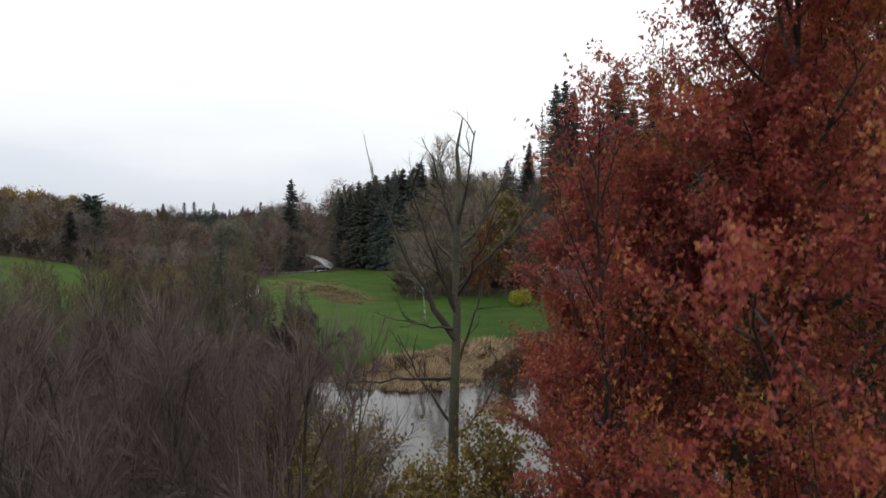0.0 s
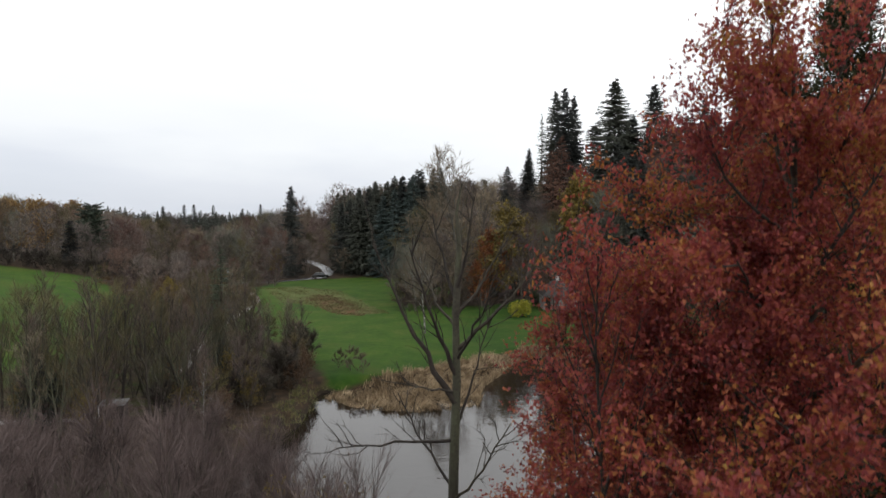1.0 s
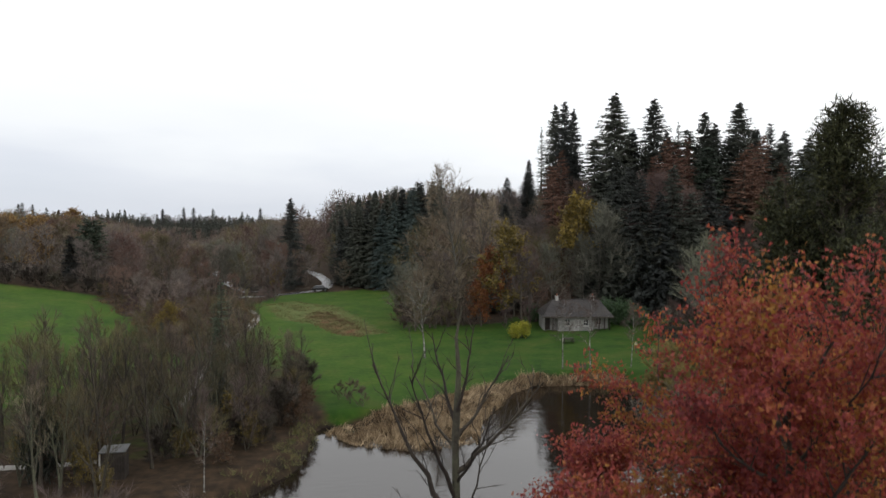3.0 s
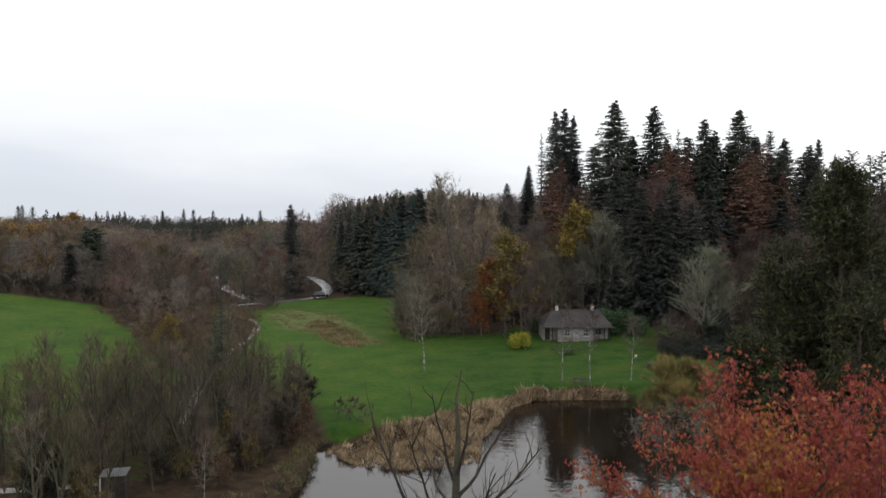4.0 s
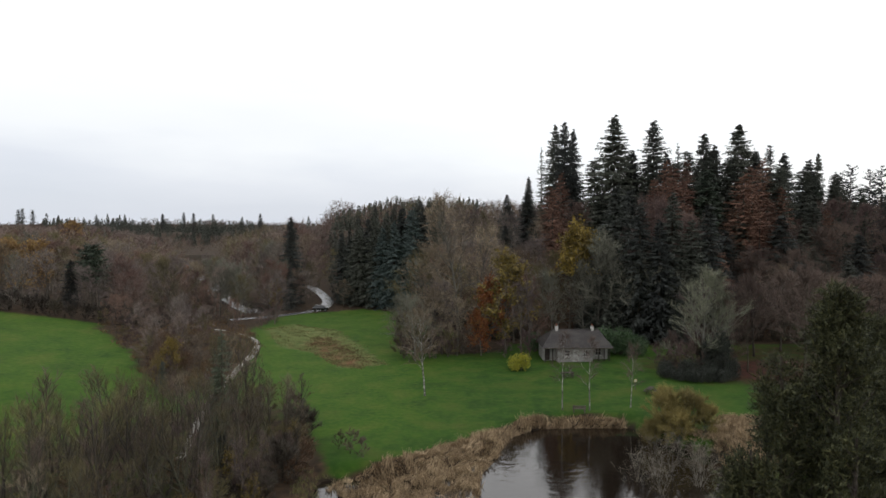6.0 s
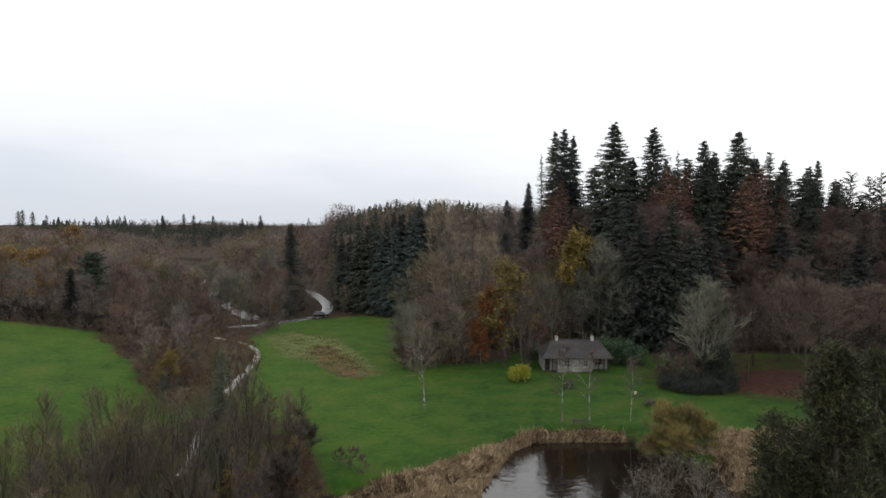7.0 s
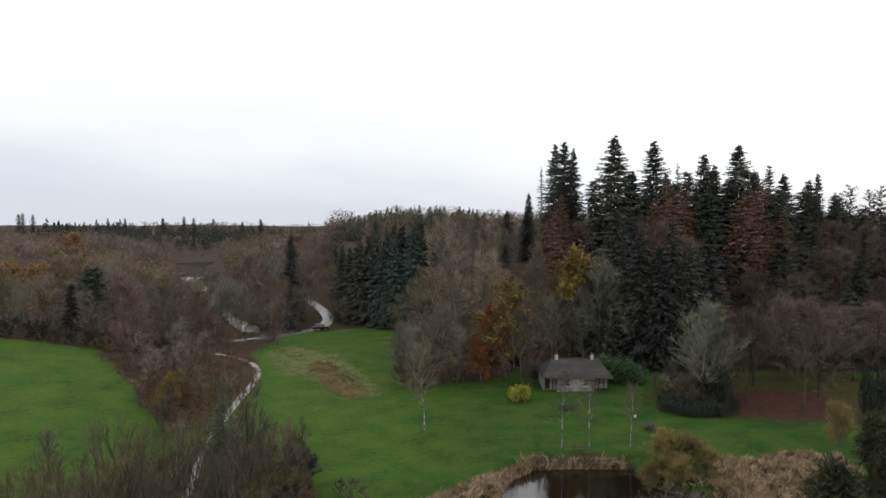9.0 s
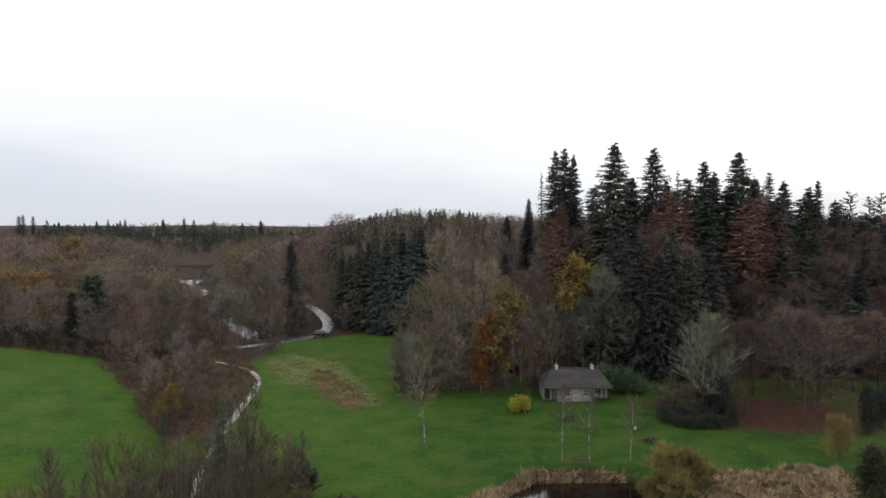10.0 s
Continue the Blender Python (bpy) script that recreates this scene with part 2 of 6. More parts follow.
def ground_material():
    """Turf, leaf litter, rough grass and mud, told apart by what covers the land."""
    m = bpy.data.materials.new("ground_cover")
    m.use_nodes = True
    nt = m.node_tree
    N, L = nt.nodes.new, nt.links.new
    bs = nt.nodes["Principled BSDF"]
    bs.inputs["Roughness"].default_value, bs.inputs["Specular IOR Level"].default_value = 0.95, 0.15
    geo = N("ShaderNodeNewGeometry")

    def noise_at(scale, detail=4):
        n = N("ShaderNodeTexNoise")
        n.inputs["Scale"].default_value, n.inputs["Detail"].default_value = scale, detail
        L(geo.outputs["Position"], n.inputs["Vector"])
        return n.outputs["Fac"]

    def ramp(fac, cols):
        r = N("ShaderNodeValToRGB")
        el = r.color_ramp.elements
        for i in range(len(cols) - 2):
            el.new(0.5)
        for i, c in enumerate(cols):
            el[i].position, el[i].color = 0.3 + 0.4 * i / (len(cols) - 1), (*c, 1)
        L(fac, r.inputs[0])
        return r.outputs[0]

    def blend(a, b, fac, kind="MIX"):
        x = N("ShaderNodeMix")
        x.data_type, x.blend_type = "RGBA", kind
        L(a, x.inputs["A"]), L(b, x.inputs["B"])
        if isinstance(fac, float):
            x.inputs["Factor"].default_value = fac
        else:
            L(fac, x.inputs["Factor"])
        return x.outputs["Result"]

    def mask(name):
        at, ns, md = N("ShaderNodeAttribute"), N("ShaderNodeMath"), N("ShaderNodeMapRange")
        at.attribute_name = name
        ns.operation = "MULTIPLY_ADD"
        ns.inputs[1].default_value = 0.7
        L(noise_at(0.7), ns.inputs[0])
        L(at.outputs["Fac"], ns.inputs[2])
        md.inputs["From Min"].default_value, md.inputs["From Max"].default_value = 0.65, 1.05
        L(ns.outputs[0], md.inputs[0])
        return md.outputs[0]

    turf = ramp(noise_at(0.05), [(0.009, 0.028, 0.004), (0.017, 0.042, 0.005), (0.030, 0.054, 0.008)])
    turf = blend(turf, ramp(noise_at(1.3, 10), [(0.005, 0.014, 0.003), (0.017, 0.042, 0.005), (0.054, 0.068, 0.015)]), 0.5)
    field = ramp(noise_at(0.06, 6), [(0.018, 0.046, 0.005), (0.032, 0.066, 0.006), (0.053, 0.076, 0.011)])
    field = blend(field, ramp(noise_at(1.5, 10), [(0.009, 0.024, 0.004), (0.033, 0.074, 0.007), (0.084, 0.102, 0.019)]), 0.5)
    turf = blend(turf, field, mask("meadow"))
    # worn and richer patches in the sward
    turf = blend(turf, ramp(noise_at(0.22, 9), [(0.008, 0.034, 0.004), (0.030, 0.080, 0.005), (0.078, 0.094, 0.016)]), 0.4)
    rough = ramp(noise_at(0.9, 6), [(0.050, 0.066, 0.018), (0.080, 0.105, 0.030), (0.13, 0.118, 0.048)])
    heath = ramp(noise_at(0.35, 6), [(0.060, 0.080, 0.022), (0.10, 0.080, 0.032), (0.115, 0.052, 0.026)])
    # leaf litter at half its brightness: shade under the trees put into the colour
    litter = ramp(noise_at(1.1, 6), [(0.018, 0.013, 0.009), (0.034, 0.023, 0.014), (0.058, 0.036, 0.021)])
    redlit = ramp(noise_at(1.1, 6), [(0.026, 0.016, 0.011), (0.048, 0.019, 0.014), (0.066, 0.028, 0.019)])
    mud = ramp(noise_at(0.8, 6), [(0.010, 0.008, 0.006), (0.022, 0.016, 0.011), (0.040, 0.030, 0.018)])
    c = blend(turf, rough, mask("rough"))
    c = blend(c, heath, mask("heath"))
    c = blend(c, litter, mask("litter"))
    c = blend(c, redlit, mask("redleaf"))
    c = blend(c, mud, mask("mud"))
    L(c, bs.inputs["Base Color"])
    bp = N("ShaderNodeBump")
    bp.inputs["Strength"].default_value, bp.inputs["Distance"].default_value = 0.6, 0.05
    L(noise_at(2.5, 8), bp.inputs["Height"])
    L(bp.outputs[0], bs.inputs["Normal"])
    return m


GROUND = ground_material()

# ---- the plan of the land ----
POND = [(-11.5, 58), (-11.0, 48.5), (-14.8, 40), (-19, 32), (-21, 24), (-8, 19), (10, 19), (16, 24), (19, 35), (27, 48), (30.5, 57),
        (28.5, 63.5), (23.5, 68.2), (22.2, 73.6), (13.5, 74.2), (8, 71), (4.6, 65), (1, 60.8), (-6, 59)]
REEDS_WEST = [(-10.5, 56), (-7, 53), (-2, 52), (3.2, 54), (3.8, 60), (6.2, 66), (8.2, 70.6), (11, 73.0), (17, 73.6), (21.5, 73.3), (21.5, 74.3), (17, 74.8), (11, 74.6),
              (9.0, 73.0), (6, 69.6), (3, 66.6), (-0.5, 63.6), (-5, 60.6), (-10, 57.8)]
REEDS_EAST = [(27.5, 60), (34, 57), (41, 61), (45.5, 68), (46.5, 73.4), (44, 72.8), (41, 73.8), (36, 72.2), (32, 72.6), (29, 68)]
ROAD = [(-50, 143), (-43.2, 149), (-38, 154.5), (-33.2, 160.5), (-31.2, 167), (-32.2, 178), (-36, 190), (-41.5, 204), (-50, 218), (-60, 230)]
TRACK = [(-46, 125), (-42.2, 123.4), (-39, 121.4), (-36, 119.5), (-33.8, 115.2), (-32.3, 108.5), (-31.8, 100), (-30.5, 84)]
WOOD_PATH = [(-30.5, 84), (-28.2, 71.5), (-26.3, 65), (-25.3, 59)]
SPUR = [(-23.5, 47.6), (-27, 46.2), (-32, 45.2), (-42, 44.5)]
STREAM = [(-47, 162), (-51, 168), (-58, 180), (-66, 192), (-71, 208), (-82, 224), (-86, 246), (-100, 262), (-107, 284), (-125, 312), (-144, 356), (-168, 420)]
GLADE = [(-43, 126), (-52, 160), (-68, 200), (-89, 241), (-109, 282), (-144, 356), (-168, 420)]


def smooth(v):
    v = np.clip(v, 0, 1)
    return v * v * (3 - 2 * v)


def to_line(px, py, line):
    """Distance of points to a polyline."""
    best = np.full(np.shape(px), 1e9)
    for (ax, ay), (bx, by) in zip(line, line[1:]):
        dx, dy = bx - ax, by - ay
        t = np.clip(((px - ax) * dx + (py - ay) * dy) / (dx * dx + dy * dy), 0, 1)
        best = np.minimum(best, np.hypot(px - ax - t * dx, py - ay - t * dy))
    return best


def in_area(px, py, poly):
    """Signed distance to a polygon, positive inside."""
    d = to_line(px, py, poly + poly[:1])
    inside = np.zeros(np.shape(px), bool)
    for (ax, ay), (bx, by) in zip(poly, poly[1:] + poly[:1]):
        if ay != by:
            inside ^= ((ay > py) != (by > py)) & (px < (bx - ax) * (py - ay) / (by - ay) + ax)
    return np.where(inside, d, -d)


def ripple(x, y):
    return 0.5 * np.sin(x * 0.11 + 1.3) * np.sin(y * 0.09 + 0.4) + 0.3 * np.sin(x * 0.031 - y * 0.043)


TOE_X = [-260, -140, -85, -60, -44, -22, -8, 4, 14, 30, 60, 110, 260]
TOE_Y = [1200, 800, 420, 300, 232, 172, 160, 126, 119, 115, 113, 106, 90]


def land(x, y):
    """Height of the ground."""
    x, y = np.asarray(x, float), np.asarray(y, float)
    h = 0.025 * np.clip(x - 12, 0, 60) * smooth((y - 40) / 40) + 0.009 * np.clip(y - 85, 0, 110)
    valley = smooth((to_line(x, y, STREAM + [(-230, 560)]) - 8) / 45)
    west = smooth((-x - 20) / 20 + 0.0)
    h = h + 0.125 * np.clip(-x - 27, 0, 55) * smooth((y - 35) / 45) * valley * (0.2 + 0.8 * west)
    h = h + 3.5 * smooth((y - 170) / 420) * smooth((-x - 20) / 60) * valley
    h = h + 3.0 * np.exp(-((y - 650) / 90) ** 2) * smooth((-x - 90) / 80)
    d = y - np.interp(x, TOE_X, TOE_Y)
    way = smooth((to_line(x, y, ROAD) - 5) / 16)
    hill = (17 * smooth(d / 44) + 7 * smooth((d - 40) / 170) + 5.2 * np.exp(-((x + 22) / 40) ** 2 - ((y - 325) / 60) ** 2)) * way
    h = np.maximum(h, hill) + 0.15 * np.minimum(h, hill)
    h = h + (8 - 5 * np.sin(x * 0.006 + 0.8) + 2.5 * np.sin(x * 0.021 + y * 0.004) + 2.5 * np.sin(x * 0.011 - y * 0.009) - h) * smooth((y - 520) / 400)
    h = h + 3.2 * smooth((24 - y) / 20)
    h = h + 0.35 * ripple(x, y) * smooth((np.hypot(x, y - 80) - 30) / 60)
    p = in_area(x, y, POND)
    h = h - 0.85 * smooth((p + 1.3) / 1.1) - 1.6 * smooth((p + 0.5) / 1.6)
    h = h - 2.8 * (1 - smooth((to_line(x, y, STREAM) - 1.3 - 9 * smooth((y - 300) / 60)) / 3.6))
    return h


def at(x, y):
    return float(land(x, y))


# ---- mesh building ----
def mesh_of(name, groups, mat, flat=True):
    """A mesh from groups of (vertices n x 3, faces m x k)."""
    vs, starts, loops, n, k0 = [], [], [], 0, 0
    for v, f in groups:
        f = np.asarray(f, np.int64)
        if not len(f):
            continue
        vs.append(np.asarray(v, float))
        loops.append((f + n).ravel())
        starts.append(k0 + np.arange(len(f)) * f.shape[1])
        n, k0 = n + len(v), k0 + f.size
    me = bpy.data.meshes.new(name)
    if vs:
        v, lo, st = np.concatenate(vs), np.concatenate(loops), np.concatenate(starts)
        me.vertices.add(len(v))
        me.vertices.foreach_set("co", v.astype(np.float32).ravel())
        me.loops.add(len(lo))
        me.loops.foreach_set("vertex_index", lo.astype(np.int32))
        me.polygons.add(len(st))
        me.polygons.foreach_set("loop_start", st.astype(np.int32))
        if not flat:
            me.polygons.foreach_set("use_smooth", np.ones(len(st), bool))
        me.update(calc_edges=True)
    me.materials.append(mat)
    return me


def piece(name, me, parent=None, label="", m=None):
    ob = new(name, me)
    if parent is not None:
        ob.parent = parent
    if m is not None:
        ob.matrix_basis = m
    return tagged(ob, label) if label else ob


def part(name, bm, mat, parent, label=""):
    me = bpy.data.meshes.new(name)
    bm.to_mesh(me)
    bm.free()
    me.materials.append(mat)
    return piece(name, me, parent, label)


def thing(name, m, label, category, group="", kind=""):
    ob = new(name)
    ob.empty_display_size = 0.3
    ob.matrix_basis = m
    return tagged(ob, label, category, group, kind)


def box(bm, x0, x1, y0, y1, z0, z1, bevel=0.0, m=None):
    r = bmesh.ops.create_cube(bm, size=1.0)["verts"]
    bmesh.ops.scale(bm, vec=(x1 - x0, y1 - y0, z1 - z0), verts=r)
    bmesh.ops.translate(bm, vec=((x0 + x1) / 2, (y0 + y1) / 2, (z0 + z1) / 2), verts=r)
    if bevel:
        es = list({e for v in r for e in v.link_edges})
        r = list({v for f in bmesh.ops.bevel(bm, geom=es, offset=bevel, segments=1, affect="EDGES")["faces"] for v in f.verts} | {v for v in r if v.is_valid})
    if m is not None:
        bmesh.ops.transform(bm, matrix=m, verts=r)
    return bm


def boxed(*a, **k):
    return box(bmesh.new(), *a, **k)


# ---- plants ----
def unit(v):
    return v / (np.linalg.norm(v) + 1e-9)


def limb(rng, p, d, length, n, wob, up):
    """A wandering line of n + 1 points."""
    pts, p, d = [p], np.array(p, float), unit(np.array(d, float))
    for i in range(n):
        d = unit(d + rng.normal(0, wob, 3) + np.array((0, 0, up)))
        p = p + d * length / n
        pts.append(p)
    return np.array(pts)


def tube(pts, r0, r1, sides):
    """A tapering tube along a line."""
    n = len(pts)
    t = np.gradient(pts, axis=0)
    t /= np.linalg.norm(t, axis=1)[:, None] + 1e-9
    ref = np.array((1.0, 0.03, 0.0)) if abs(t[0][2]) > 0.7 else np.array((0.02, 0.0, 1.0))
    a = np.cross(t, ref)
    a /= np.linalg.norm(a, axis=1)[:, None] + 1e-9
    b = np.cross(t, a)
    ang = np.arange(sides) * 2 * math.pi / sides
    rad = (r0 + (r1 - r0) * np.linspace(0, 1, n) ** 0.8)[:, None, None]
    v = pts[:, None, :] + rad * (np.cos(ang)[None, :, None] * a[:, None, :] + np.sin(ang)[None, :, None] * b[:, None, :])
    i, j = np.meshgrid(np.arange(n - 1), np.arange(sides), indexing="ij")
    k = (j + 1) % sides
    f = np.stack([i * sides + j, i * sides + k, (i + 1) * sides + k, (i + 1) * sides + j], -1).reshape(-1, 4)
    return v.reshape(-1, 3), f


def blades(rng, p, d, length, width):
    """Thin three-cornered twigs: feet p, directions d."""
    p, d = np.asarray(p, float), np.asarray(d, float)
    n = len(p)
    s = np.cross(d, rng.normal(0, 1, (n, 3)))
    s /= np.linalg.norm(s, axis=1)[:, None] + 1e-9
    w, le = np.broadcast_to(width, n)[:, None], np.broadcast_to(length, n)[:, None]
    v = np.stack([p - s * w / 2, p + s * w / 2, p + d * le], 1).reshape(-1, 3)
    return v, np.arange(3 * n).reshape(-1, 3)


def leaves(rng, p, size, droop=0.3):
    """Small folded leaves round the points p."""
    p = np.asarray(p, float)
    n = len(p)
    a = rng.normal(0, 1, (n, 3))
    a[:, 2] -= droop
    a /= np.linalg.norm(a, axis=1)[:, None]
    b = np.cross(a, rng.normal(0, 1, (n, 3)))
    b /= np.linalg.norm(b, axis=1)[:, None] + 1e-9
    c = np.cross(a, b)
    s = (size * rng.uniform(0.6, 1.3, n))[:, None]
    v = np.stack([p - a * s * 0.55, p + b * s * 0.36 + c * s * 0.12, p + a * s * 0.6, p - b * s * 0.36 + c * s * 0.12], 1).reshape(-1, 3)
    return v, np.arange(4 * n).reshape(-1, 4)


def spread_dir(rng, axis, angle, turn):
    """A direction that leans by angle from axis, turned round it."""
    axis = unit(axis)
    ref = np.array((0.0, 0.0, 1.0)) if abs(axis[2]) < 0.9 else np.array((1.0, 0.0, 0.0))
    a = unit(np.cross(axis, ref))
    b = np.cross(axis, a)
    return axis * math.cos(angle) + (a * math.cos(turn) + b * math.sin(turn)) * math.sin(angle)


def along(pts, t):
    i = min(int(t * (len(pts) - 1)), len(pts) - 2)
    f = t * (len(pts) - 1) - i
    return pts[i] * (1 - f) + pts[i + 1] * f, unit(pts[i + 1] - pts[i])


def bare_tree(seed, height, radius, low=0.25, n1=14, n2=6, n3=14, lean=0.75, up=0.16, reach=0.42, twig=(1.4, 0.04), sides=(6, 4, 3), stems=1, wob=0.1, fan=0.5, trunk_wob=0.05, seg2=2, dome=0.55, seg1=6):
    """Wood (trunk and limbs) and fine twigs of a leafless tree: two groups, and the points where twigs end."""
    rng = np.random.default_rng(seed)
    wood, tp, td, tl = [], [], [], []
    for s in range(stems):
        d0 = np.array((0, 0, 1.0)) if stems == 1 else spread_dir(rng, np.array((0, 0, 1.0)), rng.uniform(0.1, 0.32), s * 6.28 / stems + rng.uniform(0, 1))
        hs = height * (1 if s == 0 else rng.uniform(0.75, 0.97))
        trunk = limb(rng, np.array((rng.normal(0, radius), rng.normal(0, radius), -0.4)) if stems > 1 else (0, 0, -0.4), d0, hs * 0.96 + 0.4, 9, trunk_wob, 0.04)
        wood.append(tube(trunk, radius * (1 if s == 0 else 0.8), radius * 0.10, sides[0]))
        turn = rng.uniform(0, 6.28)
        for i in range(n1):
            t = low + (0.97 - low) * ((i + rng.uniform(0, 0.8)) / n1) ** 0.9
            p, d = along(trunk, t)
            turn += 2.4 + rng.normal(0, 0.3)
            q = (t - low) / (1 - low)
            l1 = height * reach * (0.78 + 0.34 * math.sin(math.pi * q ** 0.8)) * (1 - dome * q * q) * rng.uniform(0.75, 1.2)
            r1 = radius * (0.42 - 0.26 * q) * rng.uniform(0.8, 1.2)
            b1 = limb(rng, p, spread_dir(rng, d, lean * rng.uniform(0.8, 1.2) * (1.2 - 0.75 * q), turn), l1, seg1, wob, up)
            wood.append(tube(b1, r1, r1 * 0.18, sides[1]))
            for j in range(n2):
                t2 = 0.22 + 0.76 * (j + rng.uniform(0, 1)) / n2
                p2, d2 = along(b1, t2)
                l2 = l1 * rng.uniform(0.32, 0.55) * (1.15 - 0.6 * t2)
                b2 = limb(rng, p2, spread_dir(rng, d2, rng.uniform(0.45, 0.95), rng.uniform(0, 6.28)), l2, seg2, wob * 1.4, up * 1.2)
                wood.append(tube(b2, r1 * 0.33, r1 * 0.09, sides[2]))
                for k in range(n3):
                    p3, d3 = along(b2, 0.15 + 0.85 * (k + rng.uniform(0, 1)) / n3)
                    dd = unit(spread_dir(rng, d3, fan * rng.uniform(0.4, 1.6), rng.uniform(0, 6.28)) + np.array((0, 0, up * 1.5)))
                    tp.append(p3), td.append(dd), tl.append(twig[0] * rng.uniform(0.5, 1.4))
    tp, td, tl = np.array(tp), np.array(td), np.array(tl)
    return wood, [blades(rng, tp, td, tl, twig[1])], (tp, td, tl)


def conifer(seed, height, spread, low=0.06, whorls=34, per=8, droop=0.35, sparse=0.0, sprays=9, tip=1.0, full=1.0, gap=0.0):
    """Trunk and drooping sprays of a spruce or fir; gap thins out some tiers."""
    rng = np.random.default_rng(seed)
    wood = [tube(np.array([(0, 0, -0.5), (0, 0, height * 0.5), (0, 0, height)]), height * 0.016 + 0.06, 0.02, 6)]
    V, F, n = [], [], 0
    lop = rng.uniform(0.8, 1.2, 12)  # the crown is fuller on some sides
    for w in range(whorls):
        q = (w + rng.uniform(0, 0.6)) / whorls
        ln = spread * (1 - q) ** (0.78 * tip) * (0.72 + 0.28 * min(1, q * 6)) + 0.18
        ln *= 1 - gap * (w % 3 == 1) * rng.uniform(0.3, 1)
        for k in range(per):
            if rng.uniform() < sparse:
                continue
            a = 2 * math.pi * (k + rng.uniform(-0.35, 0.35)) / per + w * 0.9
            le = ln * rng.uniform(0.62, 1.15) * lop[int(a / 6.2832 * 12) % 12]
            out, side = np.array((math.cos(a), math.sin(a), 0)), np.array((-math.sin(a), math.cos(a), 0))
            z = height * min(0.985, low + (0.985 - low) * (w + rng.uniform(-1.3, 1.3)) / whorls)
            rise = 0.34 * (q - 0.3) + rng.normal(0, 0.06)
            t = np.linspace(0.0, 1, 4)
            pts = np.array((0, 0, z)) + out * (t * le)[:, None] + np.array((0, 0, 1)) * (le * (rise * t - droop * t ** 1.6 + 0.14 * t ** 3))[:, None]
            for u in np.linspace(0.12, 0.99, sprays):
                p, d = along(pts, u)
                for sg in (-1, 1):
                    sl = (0.30 + le * 0.16 * (1.1 - 0.8 * u)) * full * rng.uniform(0.6, 1.3)
                    dd = unit(d * rng.uniform(0.4, 0.9) + side * sg * rng.uniform(0.3, 1.0) + np.array((0, 0, -rng.uniform(0.1, 0.9))))
                    wv = unit(np.cross(dd, (0, 0, 1.0)) + rng.normal(0, 0.6, 3)) * (0.10 + 0.16 * sl) * full
                    V += [p - wv * 0.6, p + wv * 0.6, p + dd * sl]
                    F.append((n, n + 1, n + 2))
                    n += 3
    return wood, [(np.array(V), np.array(F))]


KINDS = {}


def tree_kind(key, name, label, category, wood, wood_mat, crown, crown_mat, extra=(), group=""):
    """Keep the meshes of one kind of tree; planted by plant()."""
    KINDS[key] = (name, label, category, group,
                  mesh_of(name + "_trunk", wood, wood_mat, flat=False),
                  mesh_of(name + "_crown", crown, crown_mat),
                  [(n, mesh_of(n, g, mt)) for n, g, mt in extra])


def plant(key, x, y, s=1.0, turn=0.0, sz=None, z=None, label="", lean=(0, 0)):
    name, lab, category, group, trunk, crown, extra = KINDS[key]
    root = thing(name, pose(x, y, at(x, y) if z is None else z, lean[0], lean[1], math.degrees(turn)), label or lab, category, group)
    root.scale = (s, s, sz or s)
    piece("trunk", trunk, root)
    piece("crown", crown, root)
    for n, me in extra:
        piece(n, me, root)
    return root


# ---- ground, water, ways ----
def steps(*runs):
    """Grid lines: runs of (from, to, spacing)."""
    out = []
    for a, b, s in runs:
        out += list(np.arange(a, b, s))
    return np.array(out + [runs[-1][1]])


